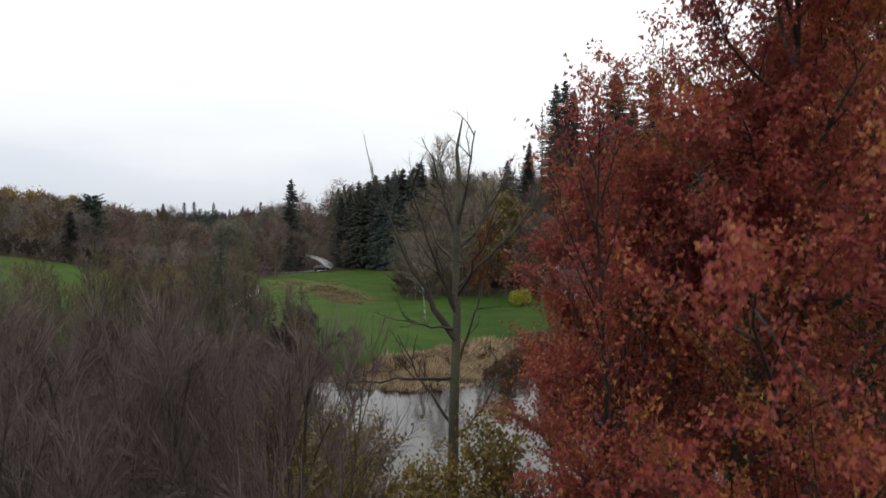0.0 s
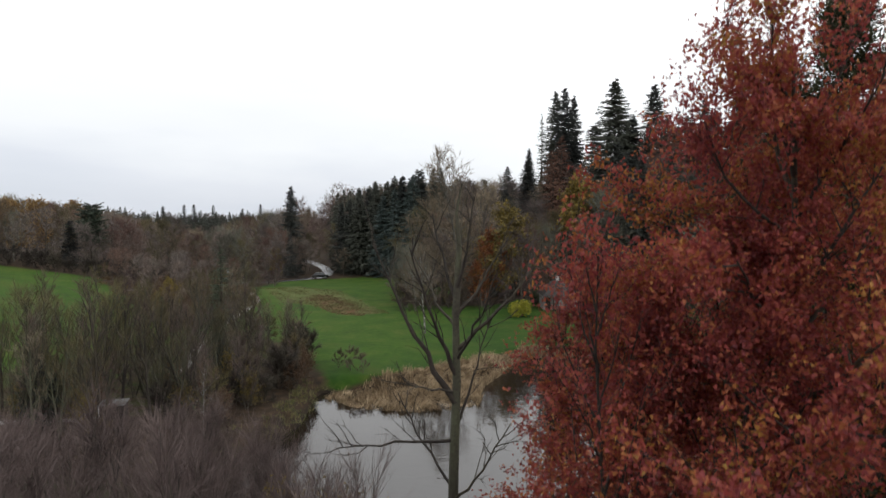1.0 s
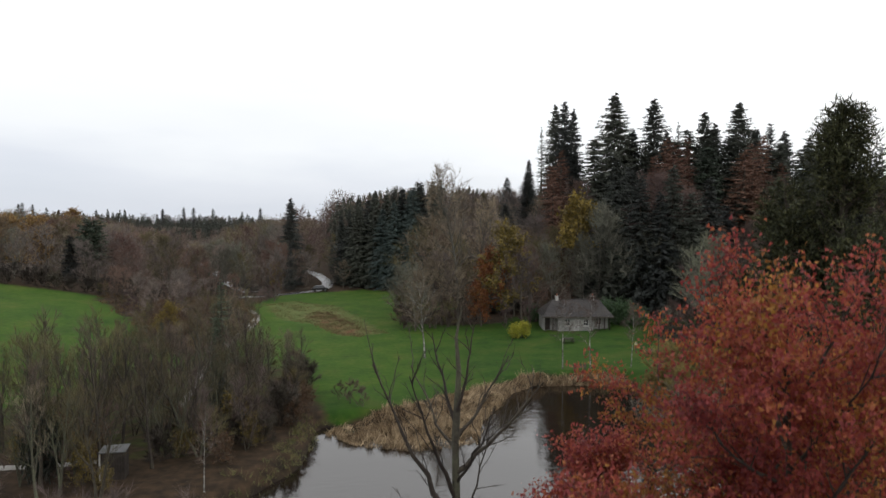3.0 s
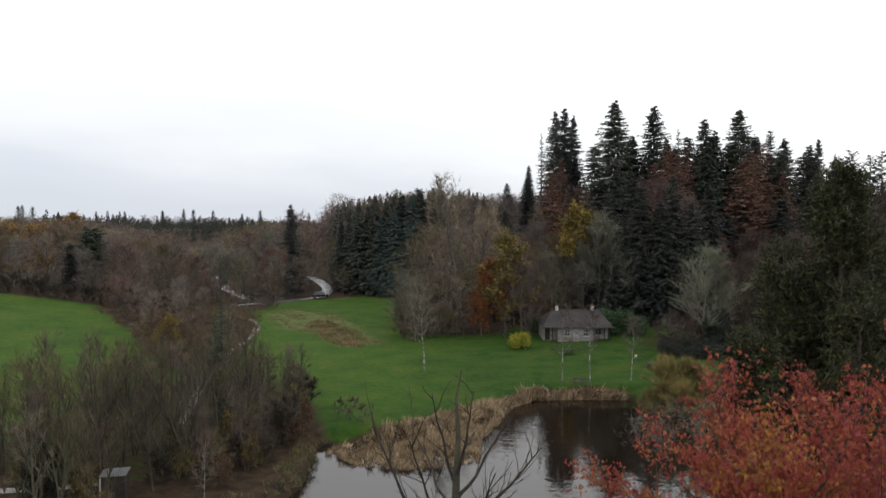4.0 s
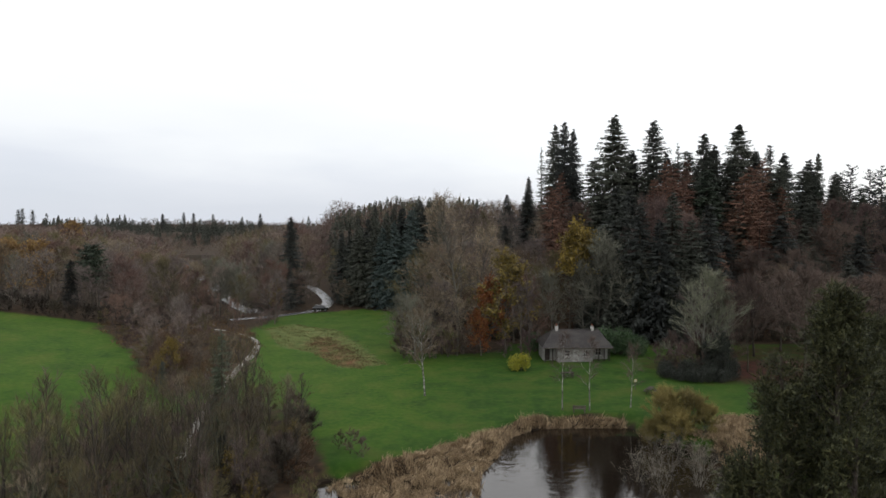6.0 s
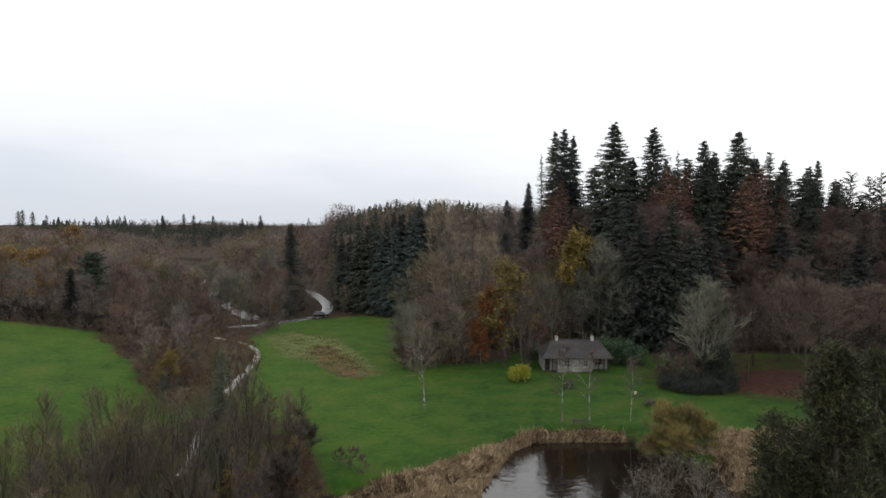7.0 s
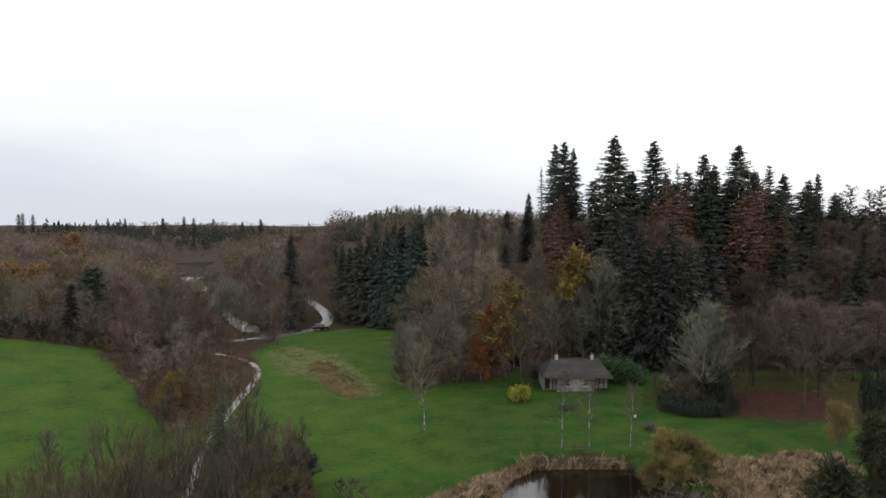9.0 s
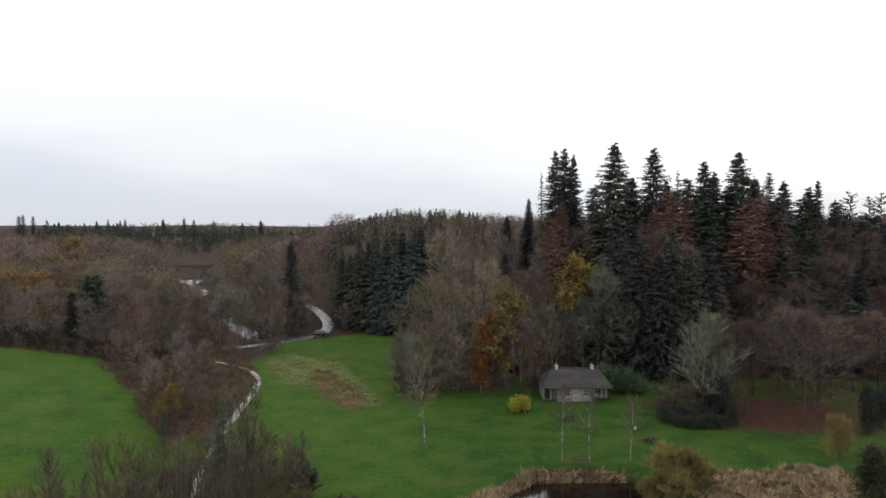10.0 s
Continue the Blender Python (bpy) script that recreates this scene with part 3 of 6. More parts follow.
def build_ground():
    xs = steps((-4200, -600, 300), (-600, -160, 20), (-160, -60, 4), (-60, -34, 2), (-34, 58, 1.0), (58, 120, 3), (120, 600, 20), (600, 4200, 300))
    ys = steps((-1200, -120, 120), (-120, 0, 12), (0, 14, 3), (14, 84, 1.0), (84, 180, 2.5), (180, 420, 6), (420, 1200, 30), (1200, 4500, 200))
    X, Y = np.meshgrid(xs, ys, indexing="ij")
    Z = land(X, Y)
    nx, ny = X.shape
    i, j = np.meshgrid(np.arange(nx - 1), np.arange(ny - 1), indexing="ij")
    f = np.stack([i * ny + j, (i + 1) * ny + j, (i + 1) * ny + j + 1, i * ny + j + 1], -1).reshape(-1, 4)
    me = mesh_of("ground", [(np.stack([X, Y, Z], -1).reshape(-1, 3), f)], GROUND, flat=False)
    d = Y - np.interp(X, TOE_X, TOE_Y)
    strm = to_line(X, Y, STREAM)
    litter = np.maximum.reduce([smooth((d + 3) / 4), smooth((Y - 112 - 0.10 * (X + 76)) / 5) * smooth((-X - 36) / 6),
                                smooth((in_area(X, Y, SCRUB) + 1) / 3), smooth((24 - Y) / 6),
                                smooth((in_area(X, Y, COPSE_FLOOR) + 1.5) / 4) * (0.62 + 0.3 * smooth((50 - Y) / 6) + 0.3 * smooth((X + 20) / 6)),
                                smooth((Y - np.interp(X, (-60, -41, -31.6, -21, -12, -7), (141, 151.5, 157.5, 163.5, 158.5, 154))) / 2) * smooth((-X - 2) / 4),
                                smooth((11 - np.hypot((X - 2) / 1.2, Y - 118)) / 4)])
    heath = smooth((in_area(X, Y, HEATH) + 2.0) / 4) * 0.66
    rough = np.maximum(smooth((in_area(X, Y, ROUGH) + 2) / 4) * 0.8, 0.38 * smooth((2.2 + in_area(X, Y, POND)) / 2))
    for bed in (REEDS_WEST, REEDS_EAST):
        litter = np.maximum(litter, 0.9 * smooth((in_area(X, Y, bed) + 1.0) / 1.2))
    red = smooth((1.35 - np.hypot((X - 50.5) / 12.5, (Y - 93) / 9.5)) / 0.8) * 0.76
    red = np.maximum(red, 0.5 * smooth((1.5 - np.hypot((X - 56) / 22, (Y - 97) / 13)) / 0.6))
    meadow = np.maximum(smooth((-X - 22) / 10), 0.9 * smooth((14 - X) / 26) * smooth((Y - 48) / 30))
    mud = np.maximum(smooth((in_area(X, Y, POND) + 0.6) / 0.6), smooth((7 - strm) / 3))
    for name, vals in (("litter", litter), ("heath", heath), ("rough", rough), ("redleaf", red), ("mud", mud), ("meadow", meadow)):
        a = me.attributes.new(name, "FLOAT", "POINT")
        a.data.foreach_set("value", vals.astype(np.float32).ravel())
    tagged(piece("ground", me), "rolling parkland of green turf, leaf litter and mud", "ground", kind="structure")


HEATH = [(-26.1, 118.8), (-25, 124), (-21.5, 126), (-16.9, 114), (-11.4, 102), (-12.7, 98.4), (-16.6, 99.8), (-21.9, 108.5)]
ROUGH = [(-37.5, 130), (-33.4, 140), (-21.9, 132), (-12.3, 110.2), (-8.8, 100.5), (-16.4, 98.8), (-21.3, 109), (-29.5, 114)]
SCRUB = [(-64, 122), (-61, 111), (-50, 99), (-42, 87), (-35, 80), (-30, 90), (-32, 108), (-36, 122), (-46, 138), (-60, 140)]
COPSE_FLOOR = [(-50, 40), (-30, 36), (-12, 34), (-9.6, 46), (-10.4, 59), (-13, 66), (-18, 78), (-28, 84), (-36, 70), (-44, 52)]


def ribbon(name, line, width, lift, mat, label, category, rough_edge=0.0):
    """A strip that follows the ground along a line."""
    rng = np.random.default_rng(5)
    pts = np.array(line, float)
    seg = np.concatenate([[0], np.cumsum(np.hypot(*np.diff(pts, axis=0).T))])
    s = np.arange(0, seg[-1], 1.0)
    # soft corners
    x, y = np.interp(s, seg, pts[:, 0]), np.interp(s, seg, pts[:, 1])
    ker = np.ones(9) / 9
    x, y = (np.convolve(np.pad(v, 4, "edge"), ker, "valid") for v in (x, y))
    tx, ty = np.gradient(x), np.gradient(y)
    ln = np.hypot(tx, ty)
    nx, ny = -ty / ln, tx / ln
    rows = []
    for k in np.linspace(-1, 1, 5):
        w = width / 2 * k * (1 + rough_edge * rng.uniform(-1, 1, len(s)) * (abs(k) == 1))
        px, py = x + nx * w, y + ny * w
        rows.append(np.stack([px, py, land(px, py) + lift - 0.04 * k * k], -1))
    v = np.stack(rows, 1)
    n = len(s)
    i, j = np.meshgrid(np.arange(n - 1), np.arange(4), indexing="ij")
    f = np.stack([i * 5 + j, (i + 1) * 5 + j, (i + 1) * 5 + j + 1, i * 5 + j + 1], -1).reshape(-1, 4)
    tagged(piece(name, mesh_of(name, [(v.reshape(-1, 3), f)], mat, flat=False)), label, category, kind="structure")


def sheet(name, poly, z, mat, label):
    bm = bmesh.new()
    bm.faces.new([bm.verts.new((x, y, z)) for x, y in poly])
    bmesh.ops.triangulate(bm, faces=bm.faces[:])
    me = bpy.data.meshes.new(name)
    bm.to_mesh(me)
    bm.free()
    me.materials.append(mat)
    tagged(piece(name, me), label, "water", kind="structure")


build_ground()
sheet("water", [(-24, 16), (42, 16), (42, 60), (30, 76), (-13, 76), (-13.5, 60), (-24, 36)], -1.15, WATER, "dark rippled pond reflecting the pale sky")
sheet("water", [(-38, 158), (-40, 172), (-100, 290), (-116, 335), (-148, 335), (-116, 270), (-52, 160)], -0.75, RIVER, "shallow stream shining between the trees")
ribbon("road", ROAD, 3.1, 0.07, ASPHALT, "wet grey asphalt lane bending into the wood", "road")
ribbon("path", SPUR, 0.9, 0.07, GRAVEL, "pale gravel footpath leading past a small hut", "path", 0.1)
ribbon("path", WOOD_PATH, 0.75, 0.07, GRAVEL, "worn stony footpath through the copse", "path", 0.25)
ribbon("path", TRACK, 1.05, 0.07, GRAVEL, "pale gravel footpath winding across the grass", "path", 0.08)

# ---- kinds of tree ----
WOODLAND = dict(low=0.14, n1=16, n2=6, n3=14, twig=(1.5, 0.055), reach=0.46, lean=1.0, up=0.07, sides=(5, 3, 3), fan=0.65, seg2=1, seg1=5)
for i in range(6):
    wood, tw, _ = bare_tree(20 + i, 12.0, 0.19, **(WOODLAND if i < 5 else dict(WOODLAND, low=0.3)))
    tree_kind("bare%d" % i, "bare_tree", "leafless brown broadleaf tree of the wood", "tree", wood, BARK, tw, (TWIG, TWIG, TWIG_TAN, TWIG_RED, TWIG_OLIVE, TWIG_TAN)[i], group="woodland trees")
for i in range(2):
    wood, tw, _ = bare_tree(30 + i, 12.0, 0.18, **dict(WOODLAND, up=0.11, lean=0.85))
    tree_kind("pale%d" % i, "bare_tree", "leafless tree grey with lichen", "tree", wood, BARK_PALE, tw, TWIG_PALE, group="woodland trees")
for i in range(6):
    wood, tw, _ = bare_tree(40 + i, 11.0, 0.17, low=0.30, n1=12, n2=6, n3=9, lean=0.6, up=0.17, reach=0.32, twig=(0.7, 0.021), sides=(6, 4, 3), stems=1 + i % 2, seg2=2, seg1=5, wob=0.14)
    tree_kind("alder%d" % i, "alder_tree", "leafless waterside tree with mossy bark", "tree", wood, (BARK_DARK, BARK_MOSS, BARK_MOSS, BARK_DARK, BARK_DARK, BARK_MOSS)[i], tw, (TWIG_DARK, TWIG_OLIVE, TWIG_TAN, TWIG_OLIVE, TWIG_DARK, TWIG_OLIVE)[i], group="trees of the waterside copse")
for i in range(3):
    wood, tw, _ = bare_tree(50 + i, 3.0, 0.05, low=0.05, n1=5, n2=2, n3=22, lean=0.8, up=0.08, reach=0.5, twig=(0.65, 0.034), sides=(3, 3, 3), stems=3, seg2=1, seg1=3)
    tree_kind("scrub%d" % i, "shrub", "leafless twiggy brown shrub", "shrub", wood, BARK, tw, (TWIG_DARK, TWIG_PLUM, TWIG_OLIVE)[i], group="scrub")
for i in range(4):
    wood, cr = conifer(60 + i, 24.0, 5.0 + 0.6 * (i % 2), whorls=46, per=8, sprays=11, tip=0.95, sparse=0.06, full=1.15)
    tree_kind("spruce%d" % i, "spruce_tree", "tall dark green spruce", "tree", wood, BARK_DARK, cr, NEEDLE if i < 3 else NEEDLE_BLUE, group="conifers of the hillside")
wood, cr = conifer(70, 24.0, 4.4, low=0.15, whorls=40, per=9, droop=0.2, sparse=0.08, sprays=10, tip=0.62)
tree_kind("fir", "fir_tree", "tall dark fir with a ragged crown", "tree", wood, BARK_DARK, cr, NEEDLE, group="conifers of the hillside")
for i in range(3):
    wood, cr = conifer(76 + i, 24.0, 6.9, low=0.06, whorls=58, per=10, droop=0.26, sparse=0.08 + 0.04 * i, sprays=13, tip=(0.98, 0.86, 0.92)[i], full=1.1, gap=0.06)
    tree_kind("spire%d" % i, "fir_tree", "tall dark fir with a dense domed crown", "tree", wood, BARK_DARK, cr, NEEDLE, group="conifers of the hillside")
wood, cr = conifer(79, 24.0, 2.6, low=0.25, whorls=46, per=6, droop=0.15, sparse=0.25, sprays=9, tip=0.9, full=0.75, gap=0.4)
tree_kind("thin_fir", "fir_tree", "thin grey-green fir with a see-through crown", "tree", wood, BARK, cr, NEEDLE_MID, group="conifers of the hillside")
for i in range(2):
    wood, cr = conifer(85 + i, 24.0, 5.4, low=0.05, whorls=46, per=9, droop=0.3, sparse=0.12, sprays=12, tip=0.62, full=1.15)
    tree_kind("broad%d" % i, "fir_tree", "broad dark green conifer of the hillside wood", "tree", wood, BARK_DARK, cr, NEEDLE_MID if i else NEEDLE, group="conifers of the hillside")
wood, cr = conifer(71, 20.0, 4.4, low=0.12, whorls=36, per=8, droop=0.25, sparse=0.15, sprays=10, tip=0.7, full=0.9)
tree_kind("larch", "larch_tree", "russet larch turning in autumn", "tree", wood, BARK, cr, LARCH, group="conifers of the hillside")
wood, cr = conifer(72, 18.0, 3.6, low=0.5, whorls=13, per=7, droop=-0.02, sparse=0.15, sprays=12, tip=0.5, full=1.0, gap=0.3)
tree_kind("pine", "pine_tree", "dark pine with a bare stem and open crown", "tree", wood, BARK_DARK, cr, NEEDLE, group="conifers of the hillside")
wood, cr = conifer(73, 18.0, 4.6, low=0.45, whorls=18, per=9, droop=0.0, sparse=0.05, sprays=14, tip=0.4, full=1.3)
tree_kind("dark_pine", "pine_tree", "dark pine with a dense layered crown", "tree", wood, BARK_DARK, cr, NEEDLE_MID, group="conifers of the hillside")


def unit_rows(v):
    return v / (np.linalg.norm(v, axis=1)[:, None] + 1e-9)


def leafy(seed, height, radius, count, size, thin=False, droop=0.3, small=False, lowcut=0.0, **k):
    """Wood, twigs and leaves of a broadleaf tree in leaf."""
    rng = np.random.default_rng(seed)
    wood, tw, (p, d, le) = bare_tree(seed, height, radius, **k)
    c = rng.integers(0, len(p), count)
    q = p[c] + d[c] * (le[c] * rng.uniform(0.1, 1.15, len(c)))[:, None] + rng.normal(0, 0.12 * le.mean(), (len(c), 3))
    q = q[q[:, 2] > height * lowcut]
    if thin:  # fewer leaves have stayed on towards the top
        q = q[rng.uniform(0, 1, len(q)) < 1.05 - 0.9 * smooth((q[:, 2] / height - 0.82) / 0.24)]
    if small:
        return wood, tw, [blades(rng, q, unit_rows(rng.normal(0, 1, (len(q), 3)) - np.array((0, 0, droop))), size * rng.uniform(0.7, 1.4, len(q)), size * 0.85)]
    return wood, tw, [leaves(rng, q, np.full(len(q), size), droop)]


for key, seed, mat, lab in (("yellow", 80, LEAF_YELLOW, "broadleaf tree with thin yellow autumn leaves"), ("golden", 80, LEAF_YELLOW, "tall tree with yellow leaves remaining high up"),
                            ("ochre", 82, LEAF_OCHRE, "broadleaf tree with dull ochre autumn leaves"), ("orange", 81, LEAF_ORANGE, "beech with russet orange autumn leaves")):
    wood, tw, lv = leafy(seed, 12.0, 0.17, 4200 if key != "golden" else 7000, 0.34, lowcut=0.62 if key == "golden" else 0.0, **dict(WOODLAND, n3=9, twig=(1.1, 0.03), reach=0.36))
    tree_kind(key, "autumn_tree", lab, "tree", wood, BARK, lv, mat, extra=[("fine_branching", tw, TWIG)], group="woodland trees")

wood, tw, lv = leafy(83, 12.0, 0.17, 4200, 0.34, **dict(WOODLAND, n3=9, twig=(1.1, 0.03), reach=0.36))
tree_kind("amber", "autumn_tree", "broadleaf tree with pale amber autumn leaves", "tree", wood, BARK, lv, LEAF_AMBER, extra=[("fine_branching", tw, TWIG)], group="woodland trees")
for i in range(3):
    wood, tw, _ = bare_tree(34 + i, 12.0, 0.2, **dict(WOODLAND, low=0.22, n1=22, n2=7, n3=22, twig=(1.1, 0.05), reach=0.5, lean=1.05, dome=0.75))
    tree_kind("dome%d" % i, "bare_tree", "round-headed leafless dark brown tree", "tree", wood, BARK_DARK, tw, (TWIG_DARK, TWIG_PLUM, TWIG_DARK)[i], group="woodland trees")

# ---- the wood ----
rnd = random.Random(11)


def scatter(x0, x1, y0, y1, step, ok):
    """Jittered grid of places for which ok(x, y) holds."""
    out = []
    y = y0
    while y < y1:
        x = x0
        while x < x1:
            px, py = x + rnd.uniform(-0.42, 0.42) * step, y + rnd.uniform(-0.42, 0.42) * step
            if ok(px, py):
                out.append((px, py))
            x += step
        y += step
    return out


def seen_from_lift(x, y, margin=10):
    return abs(x) < 0.72 * y + margin


def toe(x):
    return float(np.interp(x, TOE_X, TOE_Y))


def west_wood(x, y):
    return (seen_from_lift(x, y) and x < -36 and y > 117 + 0.10 * (x + 76) and y < toe(x) + 4 and y < 190 and
            float(to_line(np.array(x), np.array(y), GLADE)) > 7.5 and float(to_line(np.array(x), np.array(y), ROAD)) > 5 and
            float(to_line(np.array(x), np.array(y), TRACK)) > 4)


for x, y in scatter(-200, -36, 112, 250, 6.5, west_wood):
    r = rnd.random()
    key = "bare%d" % rnd.choice((0, 1, 2, 3, 3, 4, 0, 1)) if r < 0.88 else ("pale%d" % rnd.randrange(2) if r < 0.93 else ("orange" if r < 0.96 else "spruce1"))
    s = rnd.uniform(0.7, 1.0) * (0.5 if key == "spruce1" else 1)
    plant(key, x, y, s, rnd.uniform(0, 6.28))
# marked trees at the wood's near edge


def east_wood(x, y):
    return seen_from_lift(x, y) and y > toe(x) + 1 and x > -44 and float(to_line(np.array(x), np.array(y), ROAD)) > 5 and y < toe(x) + 56


for x, y in scatter(-44, 165, 104, 225, 7.6, east_wood):
    d = y - toe(x)
    r = rnd.random()
    if x < -3 and d < 26:
        key = "spruce%d" % (rnd.choice((0, 1, 2, 2, 3)) if d < 8 else rnd.randrange(3))
        s = (float(np.interp(x, (-44, -25, -8), (18.5, 22.5, 28.5))) * rnd.uniform(0.86, 1.05) - at(x, y)) / 24
    elif x < 24:
        key, s = ("bare%d" % rnd.choice((0, 1, 3, 0, 2, 4)), rnd.uniform(0.9, 1.15) * (1 if d < 20 else 0.65)) if r < 0.85 else ("spruce%d" % rnd.randrange(3), rnd.uniform(0.4, 0.6))
    elif d < 5 and x > 44:
        key, s = ("dome%d" % rnd.randrange(3) if r < 0.45 else ("bare%d" % rnd.choice((0, 3)) if r < 0.85 else "pale0")), rnd.uniform(0.8, 1.1)
    elif d < 50:
        k = 0.8 if x > 74 else 1.0
        key, s = (("spruce%d" % rnd.randrange(3), k * rnd.uniform(0.5, 0.85)) if r < 0.42 else
                  (("larch", k * rnd.uniform(0.65, 0.92)) if r < 0.58 else ("dome%d" % rnd.randrange(3) if r < 0.82 else "bare%d" % rnd.choice((0, 2, 3)), k * rnd.uniform(0.8, 1.1))))
    else:
        key, s = ("spruce%d" % rnd.randrange(3), rnd.uniform(0.35, 0.55)) if r < 0.35 else ("bare%d" % rnd.randrange(6), rnd.uniform(0.6, 0.9))
    w = 1.6 if key.startswith("spruce") and x > 0 else (1.2 if key == "larch" else 1.0)
    plant(key, x, y, s * w, rnd.uniform(0, 6.28), s)


def topped(key, x, y, top, native, turn=0.0, wide=1.0, label=""):
    """Plant a tree whose tip stands at a known height."""
    z = at(x, y)
    s = (top - z) / native
    return plant(key, x, y, s * wide, turn, sz=s, label=label)


SKYLINE = "tall dark conifer standing above the hillside wood"
for key, x, y, top, wide in (("spire1", 28.5, 161, 48.1, 0.62), ("spire2", 30.2, 158, 48.4, 0.62), ("spire0", 33.0, 161, 47.1, 0.62), ("spire0", 40.5, 150, 48.8, 1.0), ("spire1", 49.7, 150, 47.5, 0.82),
                             ("spire2", 61.6, 150, 44.4, 0.8), ("spire1", 69.2, 149, 46.4, 0.9), ("thin_fir", 56.6, 153, 42.4, 0.95), ("spire0", 79.5, 148, 39.6, 0.9),
                             ("thin_fir", 74.0, 151, 41.0, 0.9), ("fir", 77.1, 150, 41.9, 0.6), ("spire1", 86.5, 150, 38.2, 0.9), ("spire2", 89.8, 152, 39.9, 0.55), ("broad0", 91.5, 148, 35.2, 0.8),
                             ("thin_fir", 25.0, 161, 42.4, 0.8), ("spire0", 25.7, 190, 37.1, 0.75), ("spire2", 19.2, 190, 31.7, 1.0), ("spire1", 65.0, 152, 42.0, 0.7), ("spire0", 45.5, 152, 40.5, 0.8),
                             ("spire1", 53.5, 152, 40.0, 0.75), ("spire2", 73.0, 148, 40.0, 0.8)):
    topped(key, x, y, top, 24.0, x, wide, SKYLINE)
for x, top in ((97.0, 36.9), (101.7, 35.8), (104.4, 36.6), (94.5, 35.0)):
    topped("pine", x, 151, top, 18.0, x, 0.85, SKYLINE)
# the close canopy of conifers and larches below the tallest
for k, x, y, top, wide in ((0, 36.5, 153, 36.5, 1.5), (1, 45.0, 154, 37.5, 1.6), (2, 47.5, 149, 33, 1.5), (0, 54.5, 149, 35.5, 1.5), (1, 58.5, 152, 38, 1.4), (2, 64.5, 153, 39, 1.5),
                           (0, 66.5, 148, 36, 1.5), (1, 73.0, 151, 38, 1.5), (2, 75.5, 146, 33, 1.6), (0, 84.0, 148, 33.5, 1.6), (1, 87.5, 150, 32, 1.5), (2, 92.5, 149, 31, 1.6),
                           (1, 99.0, 150, 29, 1.6), (0, 31.5, 154, 33, 1.4), (0, 40.5, 137, 31, 1.45), (1, 57.8, 139, 35, 1.55), (2, 73.2, 138, 36.2, 1.35), (1, 48.5, 132, 24, 1.5),
                           (0, 80.0, 137, 28, 1.7), (1, 53.0, 128, 20, 1.5), (2, 44.0, 128, 22, 1.5), (1, 35.5, 133, 25, 1.5)):
    topped("broad%d" % (k % 2), x, y, top + (2.5 if y > 145 else 0), 24.0, x * 3, wide * 0.72)
for x, y, top, wide in ((24.3, 140, 30.8, 0.9), (26.6, 143, 34.5, 0.8), (51.0, 145, 37.5, 0.9), (56.0, 146, 38.0, 0.8), (70.5, 140, 37.5, 0.9), (72.8, 136, 31, 0.9), (49.4, 136, 35.2, 1.15), (52.6, 138, 32.5, 1.0), (63.6, 134, 33.6, 1.25), (66.8, 137, 35.4, 1.1), (64.6, 129, 25.5, 1.2), (67.5, 131.5, 28, 1.2), (46.8, 140, 33, 1.0)):
    topped("larch", x, y, top, 20.0, x, wide)
for k, x, y, top, wide in ((1, 45.0, 130, 26, 1.0), (1, 49.5, 127.5, 23, 1.0), (0, 62.0, 125, 17, 1.2), (2, 69.5, 124, 17, 1.2), (1, 88.0, 142, 27, 1.3), (1, 93.5, 140, 26, 1.2), (1, 47.0, 141, 28, 0.9), (0, 78.0, 131, 21, 1.2), (2, 84.0, 134, 22, 1.2)):
    topped("dome%d" % k, x, y, top, 12.0, x, wide * 0.8, "leafless purple-brown tree among dark conifers")
for k, x, y, top in ((0, -25.5, 173, 22.5), (1, -22.8, 171, 24.2), (2, -20.4, 174, 25.6), (0, -17.9, 169, 26.2), (1, -15.2, 171, 27.2), (2, -10.8, 168, 28.6), (0, -5.6, 164, 29.8), (1, -2.6, 168, 30.4),
                     (2, -28.2, 176, 21.4), (1, -6.8, 172, 30.6), (0, -13.6, 176, 29.0), (2, -0.6, 173, 31.0), (1, -19.2, 180, 27.8), (0, -24.0, 181, 26.0)):
    topped("spruce%d" % k, x, y, top - 1.0, 24.0, x, 1.05, "dark spruce in the stand behind the lawn")
for x, y, top in ((-12.5, 163, 24), (-8.5, 164.5, 26.5), (-15.6, 165, 22.5)):
    topped("spruce3", x, y, top, 24.0, x, 1.0, "blue-green spruce at the lawn's far edge")

for x, y, top in ((36.5, 117, 27), (39.8, 116, 24), (42.8, 118, 29), (46, 117, 24), (34.2, 125, 31), (50, 119, 27)):
    topped("spruce%d" % (int(x) % 3), x, y, top, 24.0, x, 1.1, "dark conifer rising behind the cottage garden")

# ---- trees round the lawn ----
wood, tw, _ = bare_tree(27, 22.5, 0.36, low=0.16, n1=30, n2=10, n3=8, twig=(1.1, 0.072), reach=0.34, lean=0.95, up=0.08, sides=(7, 4, 3), fan=0.75, wob=0.15, seg2=2, seg1=6)
tree_kind("big_lime", "lime_tree", "big leafless broadleaf with a wide pale brown crown", "tree", wood, BARK_PALE, tw, TWIG_LIME)
plant("big_lime", 2.8, 117, 1.08, 0.6, 1.2)
plant("big_lime", 7.5, 123.5, 0.86, 2.6, 0.95)
plant("bare2", -2.2, 119, 1.4, 2.6)
plant("bare4", -5.0, 123, 1.25, 2.0)
plant("bare2", 10.5, 124, 1.35, 3.0)
plant("bare0", 13.5, 119, 1.1, 1.0)
plant("orange", 8.0, 110.5, 0.85, 0.4, 1.0)
